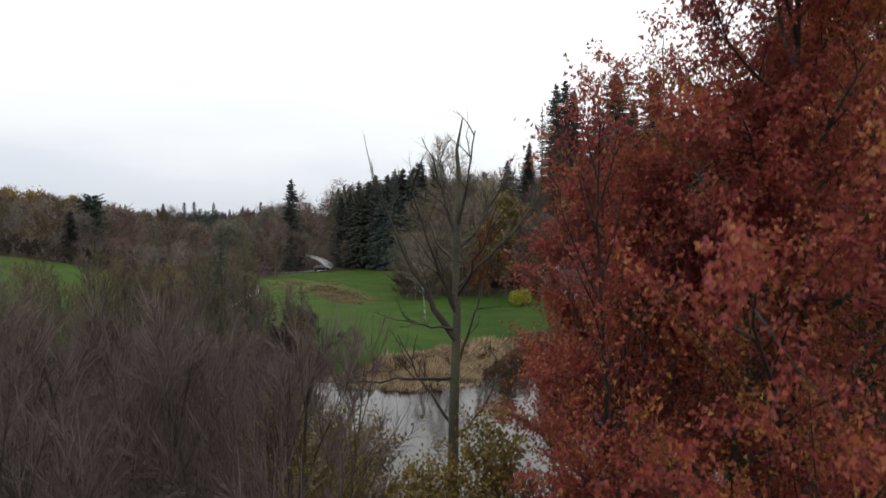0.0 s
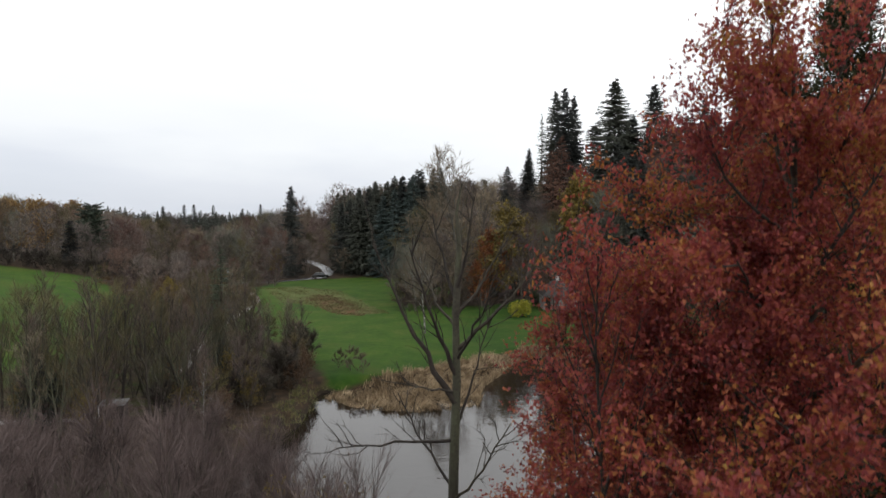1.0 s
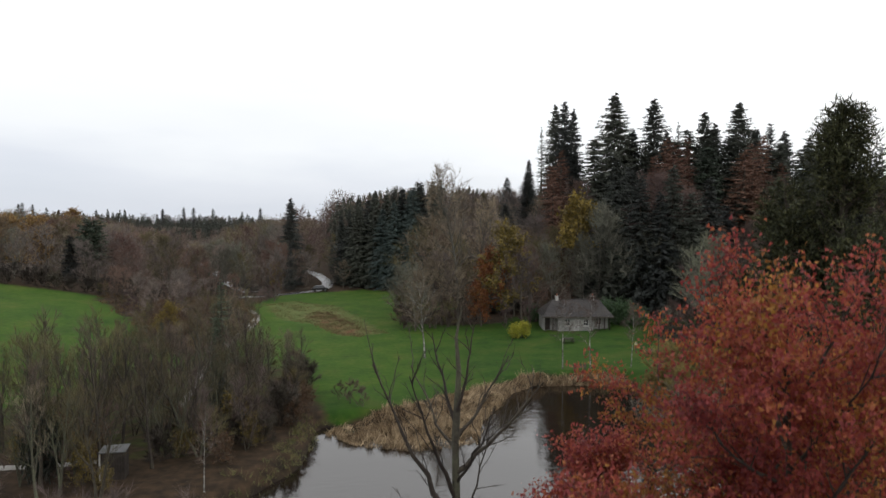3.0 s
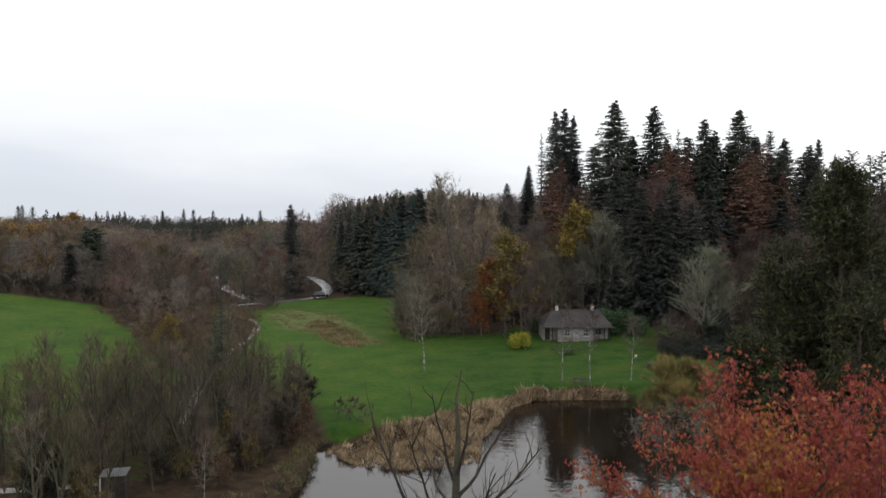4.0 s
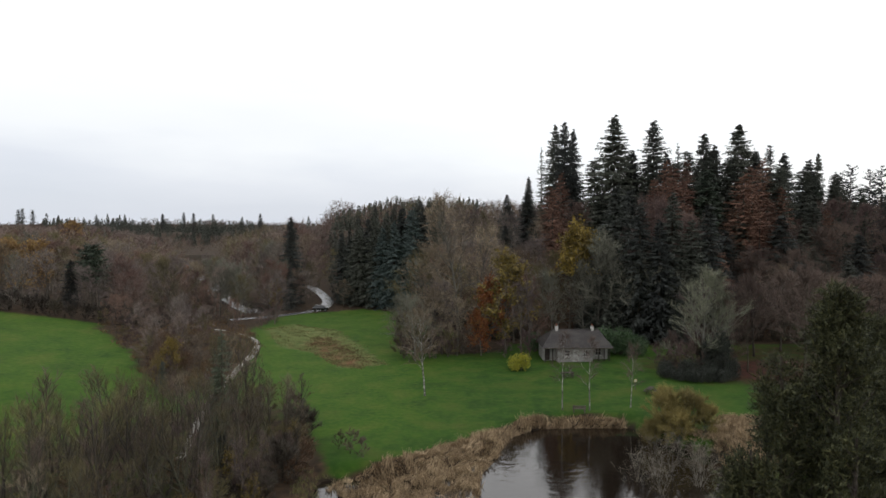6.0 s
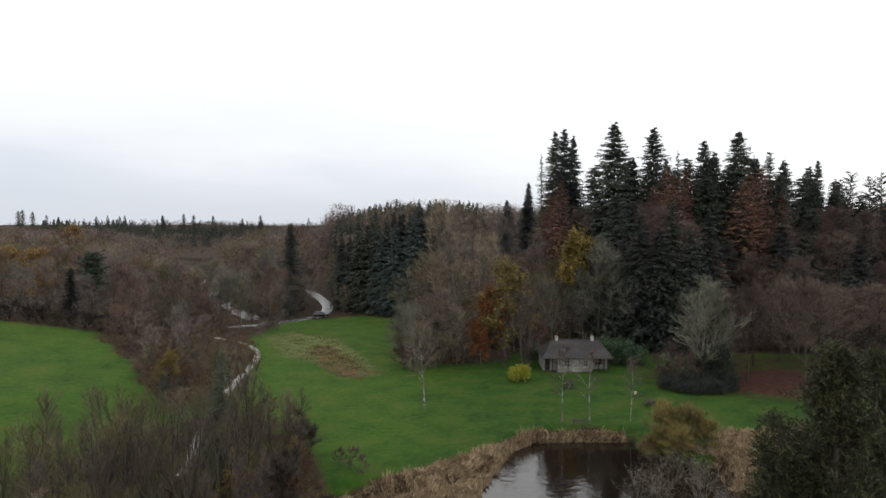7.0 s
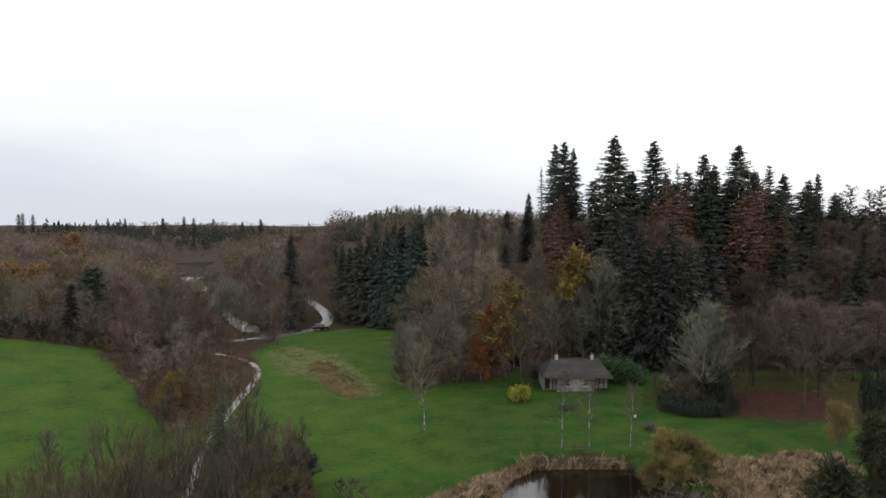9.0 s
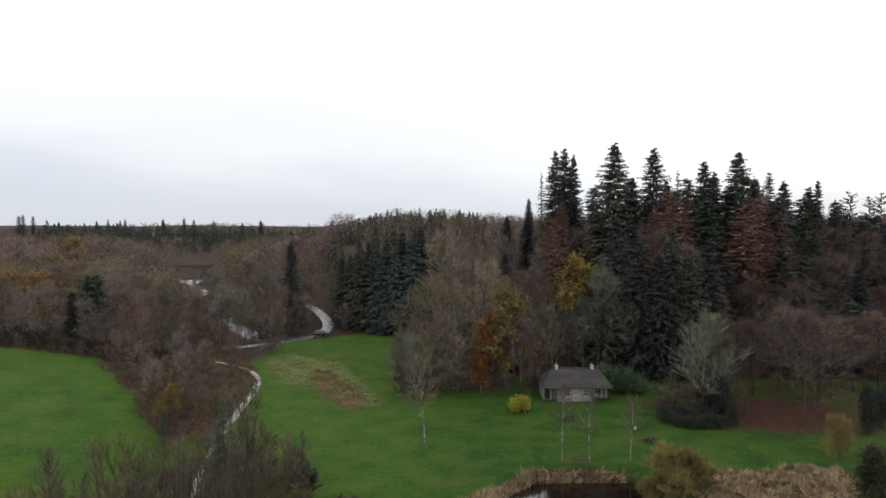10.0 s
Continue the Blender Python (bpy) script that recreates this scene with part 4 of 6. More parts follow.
plant("orange", 6.6, 107.8, 0.6, 1.4)
plant("ochre", 11.2, 111.5, 1.3, 2.4)
plant("bare0", 13.6, 108.5, 0.95, 1.9)
plant("bare3", 15.5, 112, 1.0, 1.9)
topped("golden", 24.3, 121, 20.8, 12.0, 1.1, 0.85)
for k, x, y, s in ((0, 29.0, 117.5, 1.5), (1, 32.5, 119, 1.45), (0, 26.0, 116.5, 1.1), (1, 35.8, 117, 1.2), (1, 20.5, 117.5, 1.05)):
    plant("pale%d" % k, x, y, s, x)
for k, x, y, s in (("pale0", -4.5, 103.5, 0.8), ("bare2", -2.2, 106, 0.9), ("bare0", -0.2, 109, 0.95), ("pale1", -6.2, 107.5, 0.8), ("bare2", 2.4, 108, 0.75)):
    plant(k, x, y, s, x, label="slim leafless tree at the edge of the lawn")
wood, tw, _ = bare_tree(37, 15.0, 0.26, low=0.09, n1=30, n2=10, n3=26, twig=(1.0, 0.04), reach=0.38, lean=0.95, up=0.14, dome=0.45, sides=(7, 4, 3), fan=0.5, seg2=2, seg1=6)
tree_kind("lichen_tree", "bare_tree", "grey lichened tree above a dark evergreen thicket", "tree", wood, BARK_PALE, tw, TWIG_GREY)
plant("lichen_tree", 38.6, 93.5, 1.12, 1.7, 0.92)
plant("lichen_tree", 41.6, 96.0, 0.72, 0.7, label="smaller grey lichened tree at the thicket's edge")
for k, x, y, s, w in ((2, 45.2, 93.0, 1.12, 0.62), (0, 51.0, 88.5, 1.22, 0.85), (0, 57.5, 96.0, 0.95, 1.1), (2, 51.0, 103.0, 0.95, 1.15), (2, 62.8, 101.0, 1.0, 1.2), (1, 45.5, 104.0, 0.95, 1.1),
                      (2, 68.5, 104.5, 0.95, 1.2), (0, 74.0, 106.5, 0.95, 1.2), (1, 78.5, 103.0, 0.9, 1.1), (0, 57.5, 107.0, 1.05, 1.1), (2, 66.0, 110.5, 1.0, 1.1)):
    plant("dome%d" % k, x, y, s * w, x, s, label="round-headed leafless tree over fallen red leaves")


# ---- woods in the distance ----
def far_wood(name, places, heights, per, shape, size, mat, label, seed, clumps=0):
    """Very many small far crowns, too far to count."""
    rng = np.random.default_rng(seed)
    n = len(places)
    base = np.stack([places[:, 0], places[:, 1], land(places[:, 0], places[:, 1])], -1)
    a, u, q = rng.uniform(0, 6.28, (n, per)), rng.uniform(0, 1, (n, per)) ** 0.5, rng.uniform(0.0, 1.0, (n, per))
    prof = np.sin(math.pi * np.clip(0.12 + 0.86 * q, 0, 1)) ** 0.7 if shape == "round" else (1 - q) ** 0.8
    rad = (0.40 if shape == "round" else 0.17) * heights[:, None] * prof * u
    low = 0.12 if shape == "round" else 0.04
    p = base[:, None, :] + np.stack([np.cos(a) * rad, np.sin(a) * rad, heights[:, None] * (low + (0.90 - low) * q)], -1)
    if clumps:  # boughs: the twigs gather round a few of the points
        k = rng.integers(0, clumps, (n, per))
        p = np.take_along_axis(p, k[..., None].repeat(3, -1), 1) + rng.normal(0, 0.055, (n, per, 3)) * heights[:, None, None]
        a = np.arctan2(p[..., 1] - base[:, None, 1], p[..., 0] - base[:, None, 0])
    d = np.stack([np.cos(a) * 0.8, np.sin(a) * 0.8, np.full(a.shape, 0.9 if shape == "round" else -0.35)], -1) + rng.normal(0, 0.35, (n, per, 3))
    d /= np.linalg.norm(d, axis=-1)[..., None]
    reach = 1.0 if shape == "round" else 0.35 + 0.9 * (1 - q)
    g = blades(rng, p.reshape(-1, 3), d.reshape(-1, 3), (heights[:, None] * size[0] * reach * rng.uniform(0.6, 1.3, (n, per))).ravel(), (heights[:, None] * np.full((n, per), size[1])).ravel())
    tagged(piece(name, mesh_of(name, [g], mat)), label, "woodland", kind="stuff")


def far_places(seed, count, y0, y1, ok):
    rng = np.random.default_rng(seed)
    y = np.sqrt(rng.uniform(y0 * y0, y1 * y1, count))
    x = rng.uniform(-0.78, 0.78, count) * y
    k = ok(x, y)
    return np.stack([x[k], y[k]], -1)


def clear(x, y):
    return ((to_line(x, y, STREAM + [(-172, 432)]) > 8) & (to_line(x, y, ROAD) > 6) & ~((y < 190) & (x < -36) & (y < np.interp(x, TOE_X, TOE_Y))) &
            ~((x > -44) & (y < np.interp(x, TOE_X, TOE_Y) + 54)) & (to_line(x, y, GLADE) > 9 + 10 * smooth((y - 300) / 60)))


rs = np.random.default_rng(9)
FAR_LABEL, FAR_DARK = "distant leafless brown woodland", "distant dark conifers along a ridge"
# stands of one kind keep together: the stand's tone is read off a slow wave over the land
far = far_places(1, 2300, 165, 380, clear)
tone = np.sin(far[:, 0] * 0.055 + 1.7) + np.sin(far[:, 1] * 0.047 + far[:, 0] * 0.02) + rs.normal(0, 0.75, len(far))
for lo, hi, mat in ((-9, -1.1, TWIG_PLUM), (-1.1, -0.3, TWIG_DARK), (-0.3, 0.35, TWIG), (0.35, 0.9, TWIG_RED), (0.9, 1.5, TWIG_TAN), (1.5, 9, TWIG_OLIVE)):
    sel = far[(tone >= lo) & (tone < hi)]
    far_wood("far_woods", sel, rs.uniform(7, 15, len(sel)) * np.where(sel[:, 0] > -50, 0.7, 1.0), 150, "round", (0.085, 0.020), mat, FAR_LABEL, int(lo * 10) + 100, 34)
far = far_places(2, 1900, 380, 640, lambda x, y: clear(x, y) & ~((y > 560) & (x < -0.2 * y)))
tone = np.sin(far[:, 0] * 0.035 + 0.7) + np.sin(far[:, 1] * 0.03) + rs.normal(0, 0.7, len(far))
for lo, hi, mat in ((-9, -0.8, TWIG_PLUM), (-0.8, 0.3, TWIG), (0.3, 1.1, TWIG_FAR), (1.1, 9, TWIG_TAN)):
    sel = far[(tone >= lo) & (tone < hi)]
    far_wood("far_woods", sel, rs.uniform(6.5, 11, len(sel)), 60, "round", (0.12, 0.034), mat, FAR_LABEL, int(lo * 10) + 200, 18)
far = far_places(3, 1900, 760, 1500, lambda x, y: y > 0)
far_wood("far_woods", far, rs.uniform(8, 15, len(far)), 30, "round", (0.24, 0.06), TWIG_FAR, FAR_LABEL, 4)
far = far_places(5, 800, 225, 420, lambda x, y: clear(x, y) & (x > -30) & (y > np.interp(x, TOE_X, TOE_Y) + 15))
far_wood("far_conifers", far, rs.uniform(5, 9.5, len(far)), 110, "cone", (0.11, 0.05), NEEDLE, FAR_DARK, 6)
far = far_places(25, 1900, 275, 372, lambda x, y: (x > -52) & (x < 18))
far_wood("far_conifers", far, rs.uniform(3.5, 11, len(far)), 170, "cone", (0.11, 0.06), NEEDLE, FAR_DARK, 26)
far = far_places(15, 170, 215, 420, lambda x, y: clear(x, y) & (x < -60))
far_wood("far_conifers", far, rs.uniform(8, 16, len(far)), 90, "cone", (0.13, 0.05), NEEDLE, FAR_DARK, 16)
far = far_places(7, 1700, 545, 760, lambda x, y: (x < -0.2 * y) & (x > -0.64 * y) & (np.sin(x * 0.03) + np.sin(y * 0.05 + x * 0.011) > -0.9))
far_wood("far_conifers", far, (rs.uniform(8, 15, len(far)) + 7 * (rs.uniform(0, 1, len(far)) > 0.93)) * (0.8 + 0.3 * np.sin(far[:, 0] * 0.021) ** 2), 200, "cone", (0.10, 0.06), NEEDLE, FAR_DARK, 8)
for x, y, top in ((-412, 615, 37), (-406, 612, 38), (-400, 618, 36.5), (-305, 690, 34), (-282, 690, 35.5), (-310, 700, 33), (-300, 1050, 31), (-350, 640, 32), (-236, 600, 33), (-170, 590, 32.5)):
    topped("fir", x, y, top, 24.0, x, 1.0, "distant tall conifer above the woodland skyline")
# single trees that stand out of the valley wood
topped("dark_pine", -73.4, 132, 18.7, 18.0, 0.5, 1.25, "dark pine among bare brown trees")
topped("broad0", -76.5, 130, 15.6, 24.0, 0.4, 1.25, "small dark conifer among bare brown trees")
for x, y, s in ((-84.5, 131, 0.95), (-90, 131, 0.95), (-92.5, 134, 0.9), (-152, 262, 1.2), (-158, 268, 1.1)):
    plant("amber", x, y, s, x)
for k, x, y, s in ((0, -48, 150, 0.95), (1, -52.5, 148, 0.85), (0, -55.5, 153.5, 0.9), (1, -45.5, 166, 0.85), (0, -58.5, 166, 0.95)):
    plant("pale%d" % k, x, y, s, x, label="grey leafless tree beside the stream")
for k, x, y, s in (("bare0", -46, 176, 1.25), ("pale1", -51, 183, 1.3), ("bare2", -45, 187, 1.2), ("bare4", -55, 192, 1.2), ("bare2", -50, 199, 1.3), ("bare3", -62, 205, 1.2), ("bare2", -46, 210, 1.3), ("bare4", -58, 214, 1.2)):
    plant(k, x, y, s, x, label="leafless tree on the bank above the stream")
for k, x, y, s in (("pale0", -53, 163, 0.8), ("bare0", -57.5, 171, 0.9), ("pale1", -63, 184, 0.95), ("bare1", -61, 176, 0.8), ("bare4", -75, 208, 0.9), ("pale0", -79, 216, 0.95), ("bare0", -90, 240, 0.8),
                   ("bare1", -69, 200, 0.7), ("pale1", -49.5, 152, 0.7), ("bare0", -53, 150, 0.9), ("bare4", -46, 147, 0.75)):
    plant(k, x, y, s, x, label="leafless tree leaning over the stream")
for k, x, y, s in (("bare0", -37.5, 172, 0.7), ("bare2", -40, 165.5, 0.75), ("bare4", -38, 180, 0.8), ("pale0", -43.5, 170, 0.9), ("bare1", -42, 186, 0.9), ("bare2", -41.5, 178, 0.85), ("bare3", -46, 180, 0.9),
                   ("bare0", -29, 186, 0.8), ("bare2", -30.5, 196, 0.9), ("bare4", -34, 204, 0.95), ("bare1", -27.6, 177, 0.7), ("bare0", -45, 200, 0.95), ("ochre", -43.5, 163.5, 0.62), ("bare2", -26.5, 168, 0.55)):
    plant(k, x, y, s, x, label="leafless tree on the verge of the lane")
topped("spire1", -41.8, 174, 25.0, 24.0, 0.3, 0.7, "slim dark conifer beside the road")
topped("bare3", -54, 236, 22.0, 12.0, 0.3, 1.0)

# ---- the copse by the water ----
COPSE = [(-44, 44), (-30, 37.5), (-22, 38), (-17.5, 45), (-13.8, 52), (-13.8, 62), (-16, 72), (-22, 80), (-27, 83), (-30, 70), (-36, 56)]


def in_copse(x, y):
    return (float(in_area(np.array(x), np.array(y), COPSE)) > 0 and float(to_line(np.array(x), np.array(y), TRACK)) > 0.8 and float(to_line(np.array(x), np.array(y), SPUR)) > 1.2 and
            math.hypot(x + 23, y - 44) > 2.2 and seen_from_lift(x, y, 4))


wood, tw, _ = bare_tree(55, 3.0, 0.05, low=0.03, n1=8, n2=4, n3=20, lean=0.8, up=0.08, reach=0.5, twig=(0.65, 0.05), sides=(3, 3, 3), stems=3, seg2=1, seg1=3)
tree_kind("thick", "shrub", "dense dark undergrowth added for shadow at the wood's edge", "shrub", wood, BARK_DARK, tw, BARK_DARK, group="undergrowth")
for i in range(2):
    wood, tw, _ = bare_tree(47 + i, 7.5, 0.08, low=0.06, n1=14, n2=5, n3=8, lean=0.5, up=0.16, reach=0.30, twig=(0.7, 0.022), sides=(5, 3, 3), stems=2, seg2=1, seg1=4)
    tree_kind("whip%d" % i, "young_tree", "whippy leafless sapling in the waterside copse", "tree", wood, BARK_MOSS if i else BARK_DARK, tw, TWIG_OLIVE if i else TWIG_NEAR, group="trees of the waterside copse")
for x, y in scatter(-46, -11, 37, 84, 3.6, in_copse):
    top = float(np.interp(y, (38, 44, 52, 58, 64, 72, 84), (9.6, 11.0, 10.8, 9.2, 8.8, 7.0, 6.4))) * (0.8 if x > -15 else 1) * rnd.uniform(0.6, 1.08)
    k = (top - at(x, y)) / 12.2
    plant("alder%d" % rnd.randrange(6), x, y, k * rnd.uniform(1.0, 1.25), rnd.uniform(0, 6.28), k)
for k, x, y, top in ((0, -24.3, 44.2, 11.4), (3, -26.4, 45.0, 11.2), (4, -21.2, 45.5, 9.6), (1, -28.8, 44.2, 11.3), (3, -28.3, 58.7, 9.0), (0, -23.5, 53.8, 9.8), (2, -17.0, 66.6, 7.2), (5, -20.0, 70.6, 6.4)):
    plant("alder%d" % k, x, y, (top - at(x, y)) / 11.0, x, (top - at(x, y)) / 12.2, label="many-stemmed leafless tree with a dark mossy trunk")
for x, y in scatter(-36, -11, 44, 84, 5.4, in_copse):
    plant("whip%d" % rnd.randrange(2), x, y, rnd.uniform(0.6, 1.0) * (0.8 if x > -15 else 1), rnd.uniform(0, 6.28))
for x, y in scatter(-24, -11, 48, 78, 3.1, lambda x, y: in_copse(x, y) and x > -22 + 0.15 * (y - 50)):
    plant("thick" if rnd.random() < 0.35 else "scrub2", x, y, rnd.uniform(0.7, 1.25), rnd.uniform(0, 6.28), label="dense brown undergrowth along the copse's edge")
for x, y in scatter(-46, -11, 42, 84, 5.0, in_copse):
    plant("scrub%d" % rnd.randrange(3), x, y, rnd.uniform(0.7, 1.3), rnd.uniform(0, 6.28))
for x, y in scatter(-62, -30, 78, 142, 4.0, lambda x, y: float(in_area(np.array(x), np.array(y), SCRUB)) > 0 and float(to_line(np.array(x), np.array(y), TRACK)) > 3.2):
    plant("scrub%d" % rnd.choice((0, 0, 1, 2)), x, y, rnd.uniform(0.6, 1.15), rnd.uniform(0, 6.28))
for x, y in scatter(-175, -36, 128, 420, 4.4, lambda x, y: 5.5 < float(to_line(np.array(x), np.array(y), GLADE)) < 9.5 + 4 * (y < 180) and float(to_line(np.array(x), np.array(y), ROAD)) > 4 and float(to_line(np.array(x), np.array(y), STREAM)) > 7):
    plant("scrub%d" % rnd.randrange(3), x, y, rnd.uniform(0.7, 1.2), rnd.uniform(0, 6.28))
for x, y in scatter(-60, -34, 84, 136, 8.5, lambda x, y: float(in_area(np.array(x), np.array(y), SCRUB)) > 1 and float(to_line(np.array(x), np.array(y), TRACK)) > 4.5):
    plant("bare%d" % rnd.choice((0, 1, 2, 3)), x, y, rnd.uniform(0.4, 0.62), rnd.uniform(0, 6.28))
plant("yellow", -38.5, 88, 0.42, 1.0, label="small ochre tree in brown scrub")
# dark undergrowth added along the wood edges in place of their deep shadow
x = -104.0
while x < 104:
    y = 116 + 0.10 * (x + 76) if x < -52 else (toe(x) + 1.5 if x > -18 else None)
    if y is not None and seen_from_lift(x, y, 3) and not 15 < x < 29:
        plant("thick", x, y + rnd.uniform(-0.8, 1.5), rnd.uniform(0.7, 1.15), rnd.uniform(0, 6.28))
    x += 2.7
topped("thin_fir", -21.8, 62, 12.6, 24.0, 0.3, 1.5, "slim green conifer among bare trees")
topped("broad1", -22.8, 63.5, 8.6, 24.0, 0.3, 0.9, "young green conifer among bare trees")
for k, x, y, s in ((1, -27.0, 77.5, 0.85), (3, -28.6, 80.0, 0.8), (2, -25.6, 76.0, 0.85), (1, -27.6, 83.0, 0.75), (3, -24.0, 78.5, 0.8)):
    plant("alder%d" % k, x, y, s, x)
topped("broad0", -36.0, 80.6, 5.4, 24.0, 0.3, 0.9, "small dark conifer in brown scrub")

# ---- near trees ----
def pond_tree():
    """The leafless tree by the pond: forked trunk and long upswept limbs."""
    rng = np.random.default_rng(3)
    wood, arms, tp, td, tl = [], [], [], [], []
    # start height, end east, end north, end height, thickness
    limbs = [(9.9, -2.2, 0.4, 14.1, 0.085), (10.6, -1.15, -0.5, 14.0, 0.06), (11.3, 2.3, -0.3, 13.8, 0.06), (12.2, 1.5, 0.6, 14.3, 0.05), (12.6, -0.6, 0.8, 14.9, 0.05),
             (12.9, 0.5, -0.5, 15.3, 0.045), (8.9, -3.0, -0.6, 8.9, 0.04), (10.2, -1.6, -0.3, 10.5, 0.03), (9.2, 1.0, 0.8, 12.0, 0.04), (7.2, 1.4, -0.8, 9.6, 0.035),
             (7.6, -1.6, 1.4, 9.8, 0.035), (11.9, -1.2, 1.2, 13.9, 0.035), (11.0, 1.0, -1.1, 13.4, 0.035)]
    trunk = np.array([(0, 0, -1.5), (0.03, 0, 2), (-0.06, 0.02, 5), (-0.02, 0, 8), (0.06, 0.02, 10.5), (0.03, 0, 12.2), (0.12, 0.05, 14), (0.05, 0.1, 14.9), (0.2, 0.1, 15.7)], float)
    wood.append(tube(trunk[:6], 0.22, 0.09, 9))
    wood.append(tube(trunk[5:], 0.11, 0.015, 7))
    for z0, ex, ey, ez, r in limbs:
        x0 = np.interp(z0, trunk[:, 2], trunk[:, 0])
        a, e = np.array((x0, 0, z0)), np.array((ex, ey, ez))
        t = np.linspace(0, 1, 9)[:, None]
        b1 = a + (e - a) * t + np.array((0, 0, -0.07 * (ez - z0))) * np.sin(t * math.pi) + rng.normal(0, 0.035, (9, 3)) * np.sin(t * math.pi)
        arm = [tube(b1, r * 1.35, 0.014, 6)]
        arms.append(("limb", arm, BARK_DARK))
        ln = float(np.linalg.norm(e - a))
        for k in range(int(3 + ln * 2.2)):
            p, dd = along(b1, rng.uniform(0.25, 0.98))
            l2 = rng.uniform(0.3, 1.0) * (0.6 + 0.22 * ln)
            b2 = limb(rng, p, spread_dir(rng, dd, rng.uniform(0.35, 0.9), rng.uniform(0, 6.28)), l2, 4, 0.18, 0.12)
            arm.append(tube(b2, 0.017, 0.006, 4))
            for q in range(6):
                p3, d3 = along(b2, rng.uniform(0.3, 1))
                tp.append(p3), td.append(spread_dir(rng, d3, rng.uniform(0.2, 0.8), rng.uniform(0, 6.28))), tl.append(rng.uniform(0.15, 0.55))
    tree_kind("pond_tree", "bare_tree", "leafless tree with a dark mossy forked trunk by the pond", "tree", wood, BARK_MOSS, [blades(rng, np.array(tp), np.array(td), np.array(tl), 0.012)], BARK_DARK, extra=arms)
    plant("pond_tree", 0.3, 16.5, z=0.0)


pond_tree()
for i in range(2):
    wood, tw, _ = bare_tree(90 + i, 9.8, 0.10, low=0.15, n1=18, n2=7, n3=18, lean=0.6, up=0.10, reach=0.26, twig=(0.6, 0.010), sides=(6, 4, 3), stems=2, seg2=2, seg1=5)
    tree_kind("thicket%d" % i, "bare_tree", "slim leafless tree with a haze of brown twigs", "tree", wood, BARK_DARK, tw, TWIG_NEAR)
for x, y, s, k in ((-3.9, 9.2, 1.0, 0), (-6.0, 10.6, 0.95, 1), (-8.2, 11.5, 0.95, 0), (-5.0, 13.0, 0.9, 1), (-9.5, 14.5, 0.95, 1), (-7.0, 15.0, 0.9, 0), (-3.4, 12.5, 0.75, 1),
                   (-11.5, 17.0, 1.0, 0), (-8.5, 18.5, 1.05, 1), (-13.5, 21, 1.1, 0), (-5.6, 18.0, 0.9, 0), (-10.5, 22.5, 1.1, 1), (-16, 25, 1.15, 1), (-5.2, 8.3, 0.8, 1), (-2.9, 9.9, 0.7, 0), (-4.6, 10.8, 0.9, 1),
                   (-7.2, 12.6, 0.95, 0), (-10.2, 12.8, 0.9, 1), (-6.2, 16.8, 0.95, 1), (-12.2, 15.5, 1.0, 1), (-9.0, 20.5, 1.05, 0), (-14.5, 18.5, 1.05, 0), (-4.4, 15.4, 0.8, 0), (-7.8, 23.5, 0.9, 1), (-2.5, 7.3, 0.8, 0), (-4.1, 7.0, 0.9, 1), (-5.3, 7.6, 0.95, 0), (-1.7, 8.0, 0.6, 1), (-3.3, 8.4, 0.8, 1)):
    top = 15.0 - 0.317 * y - 1.6 * (1.1 - min(s, 1.1))
    plant("thicket%d" % k, x, y, s, x, (top - at(x, y)) / 9.8)
BEECH = dict(low=0.08, n1=38, n2=9, n3=9, twig=(0.5, 0.007), reach=0.31, sides=(8, 5, 4), lean=1.15, up=0.06, seg2=2, wob=0.12, dome=0.68)
wood, tw, lv = leafy(7, 15.2, 0.2, 104000, 0.06, thin=True, small=True, **BEECH)
arm = 1 + BEECH["n2"]
tri = lv[0][0].reshape(-1, 3, 3)
mid = tri.mean(1)
# some boughs have turned to gold
gold = np.sin(mid[:, 0] * 1.1 + 1.0) * np.sin(mid[:, 1] * 1.3 + 0.6) * np.sin(mid[:, 2] * 0.9) + np.random.default_rng(17).normal(0, 0.22, len(mid)) > 0.42
pick = [(tri[m].reshape(-1, 3), np.arange(3 * int(m.sum())).reshape(-1, 3)) for m in (~gold, gold)]
tree_kind("red_beech", "beech_tree", "beech thick with deep red autumn leaves", "tree", wood[:1], BARK_DARK, pick[:1], LEAF_RED,
          extra=[("gold_leaves", pick[1:], LEAF_GOLD)] + [("fine_branching", tw, BARK_DARK)] + [("limb", wood[k:k + arm], BARK_DARK) for k in range(1, len(wood), arm)])
plant("red_beech", 5.3, 8.3, 1.0, 0.0, 0.95)
wood, tw, lv = leafy(9, 13.8, 0.13, 46000, 0.06, small=True, **dict(BEECH, n1=34, reach=0.19, lean=1.0, up=0.12, low=0.12))
tree_kind("young_beech", "beech_tree", "slim beech with deep red leaves by the pond", "tree", wood[:1], BARK_DARK, lv, LEAF_RED,
          extra=[("fine_branching", tw, BARK_DARK)] + [("limb", wood[k:k + arm], BARK_DARK) for k in range(1, len(wood), arm)])
plant("young_beech", 3.8, 11.6, 1.1, 1.1, 0.87)
plant("young_beech", 4.0, 9.2, 1.0, 3.0, 0.89)
plant("young_beech", 2.3, 8.9, 0.8, 4.4, 0.83)
wood, tw, lv = leafy(10, 13.8, 0.09, 3600, 0.075, small=True, **dict(BEECH, n1=20, n2=6, n3=6, reach=0.2, lean=0.75, up=0.16, low=0.4, twig=(0.5, 0.008)))
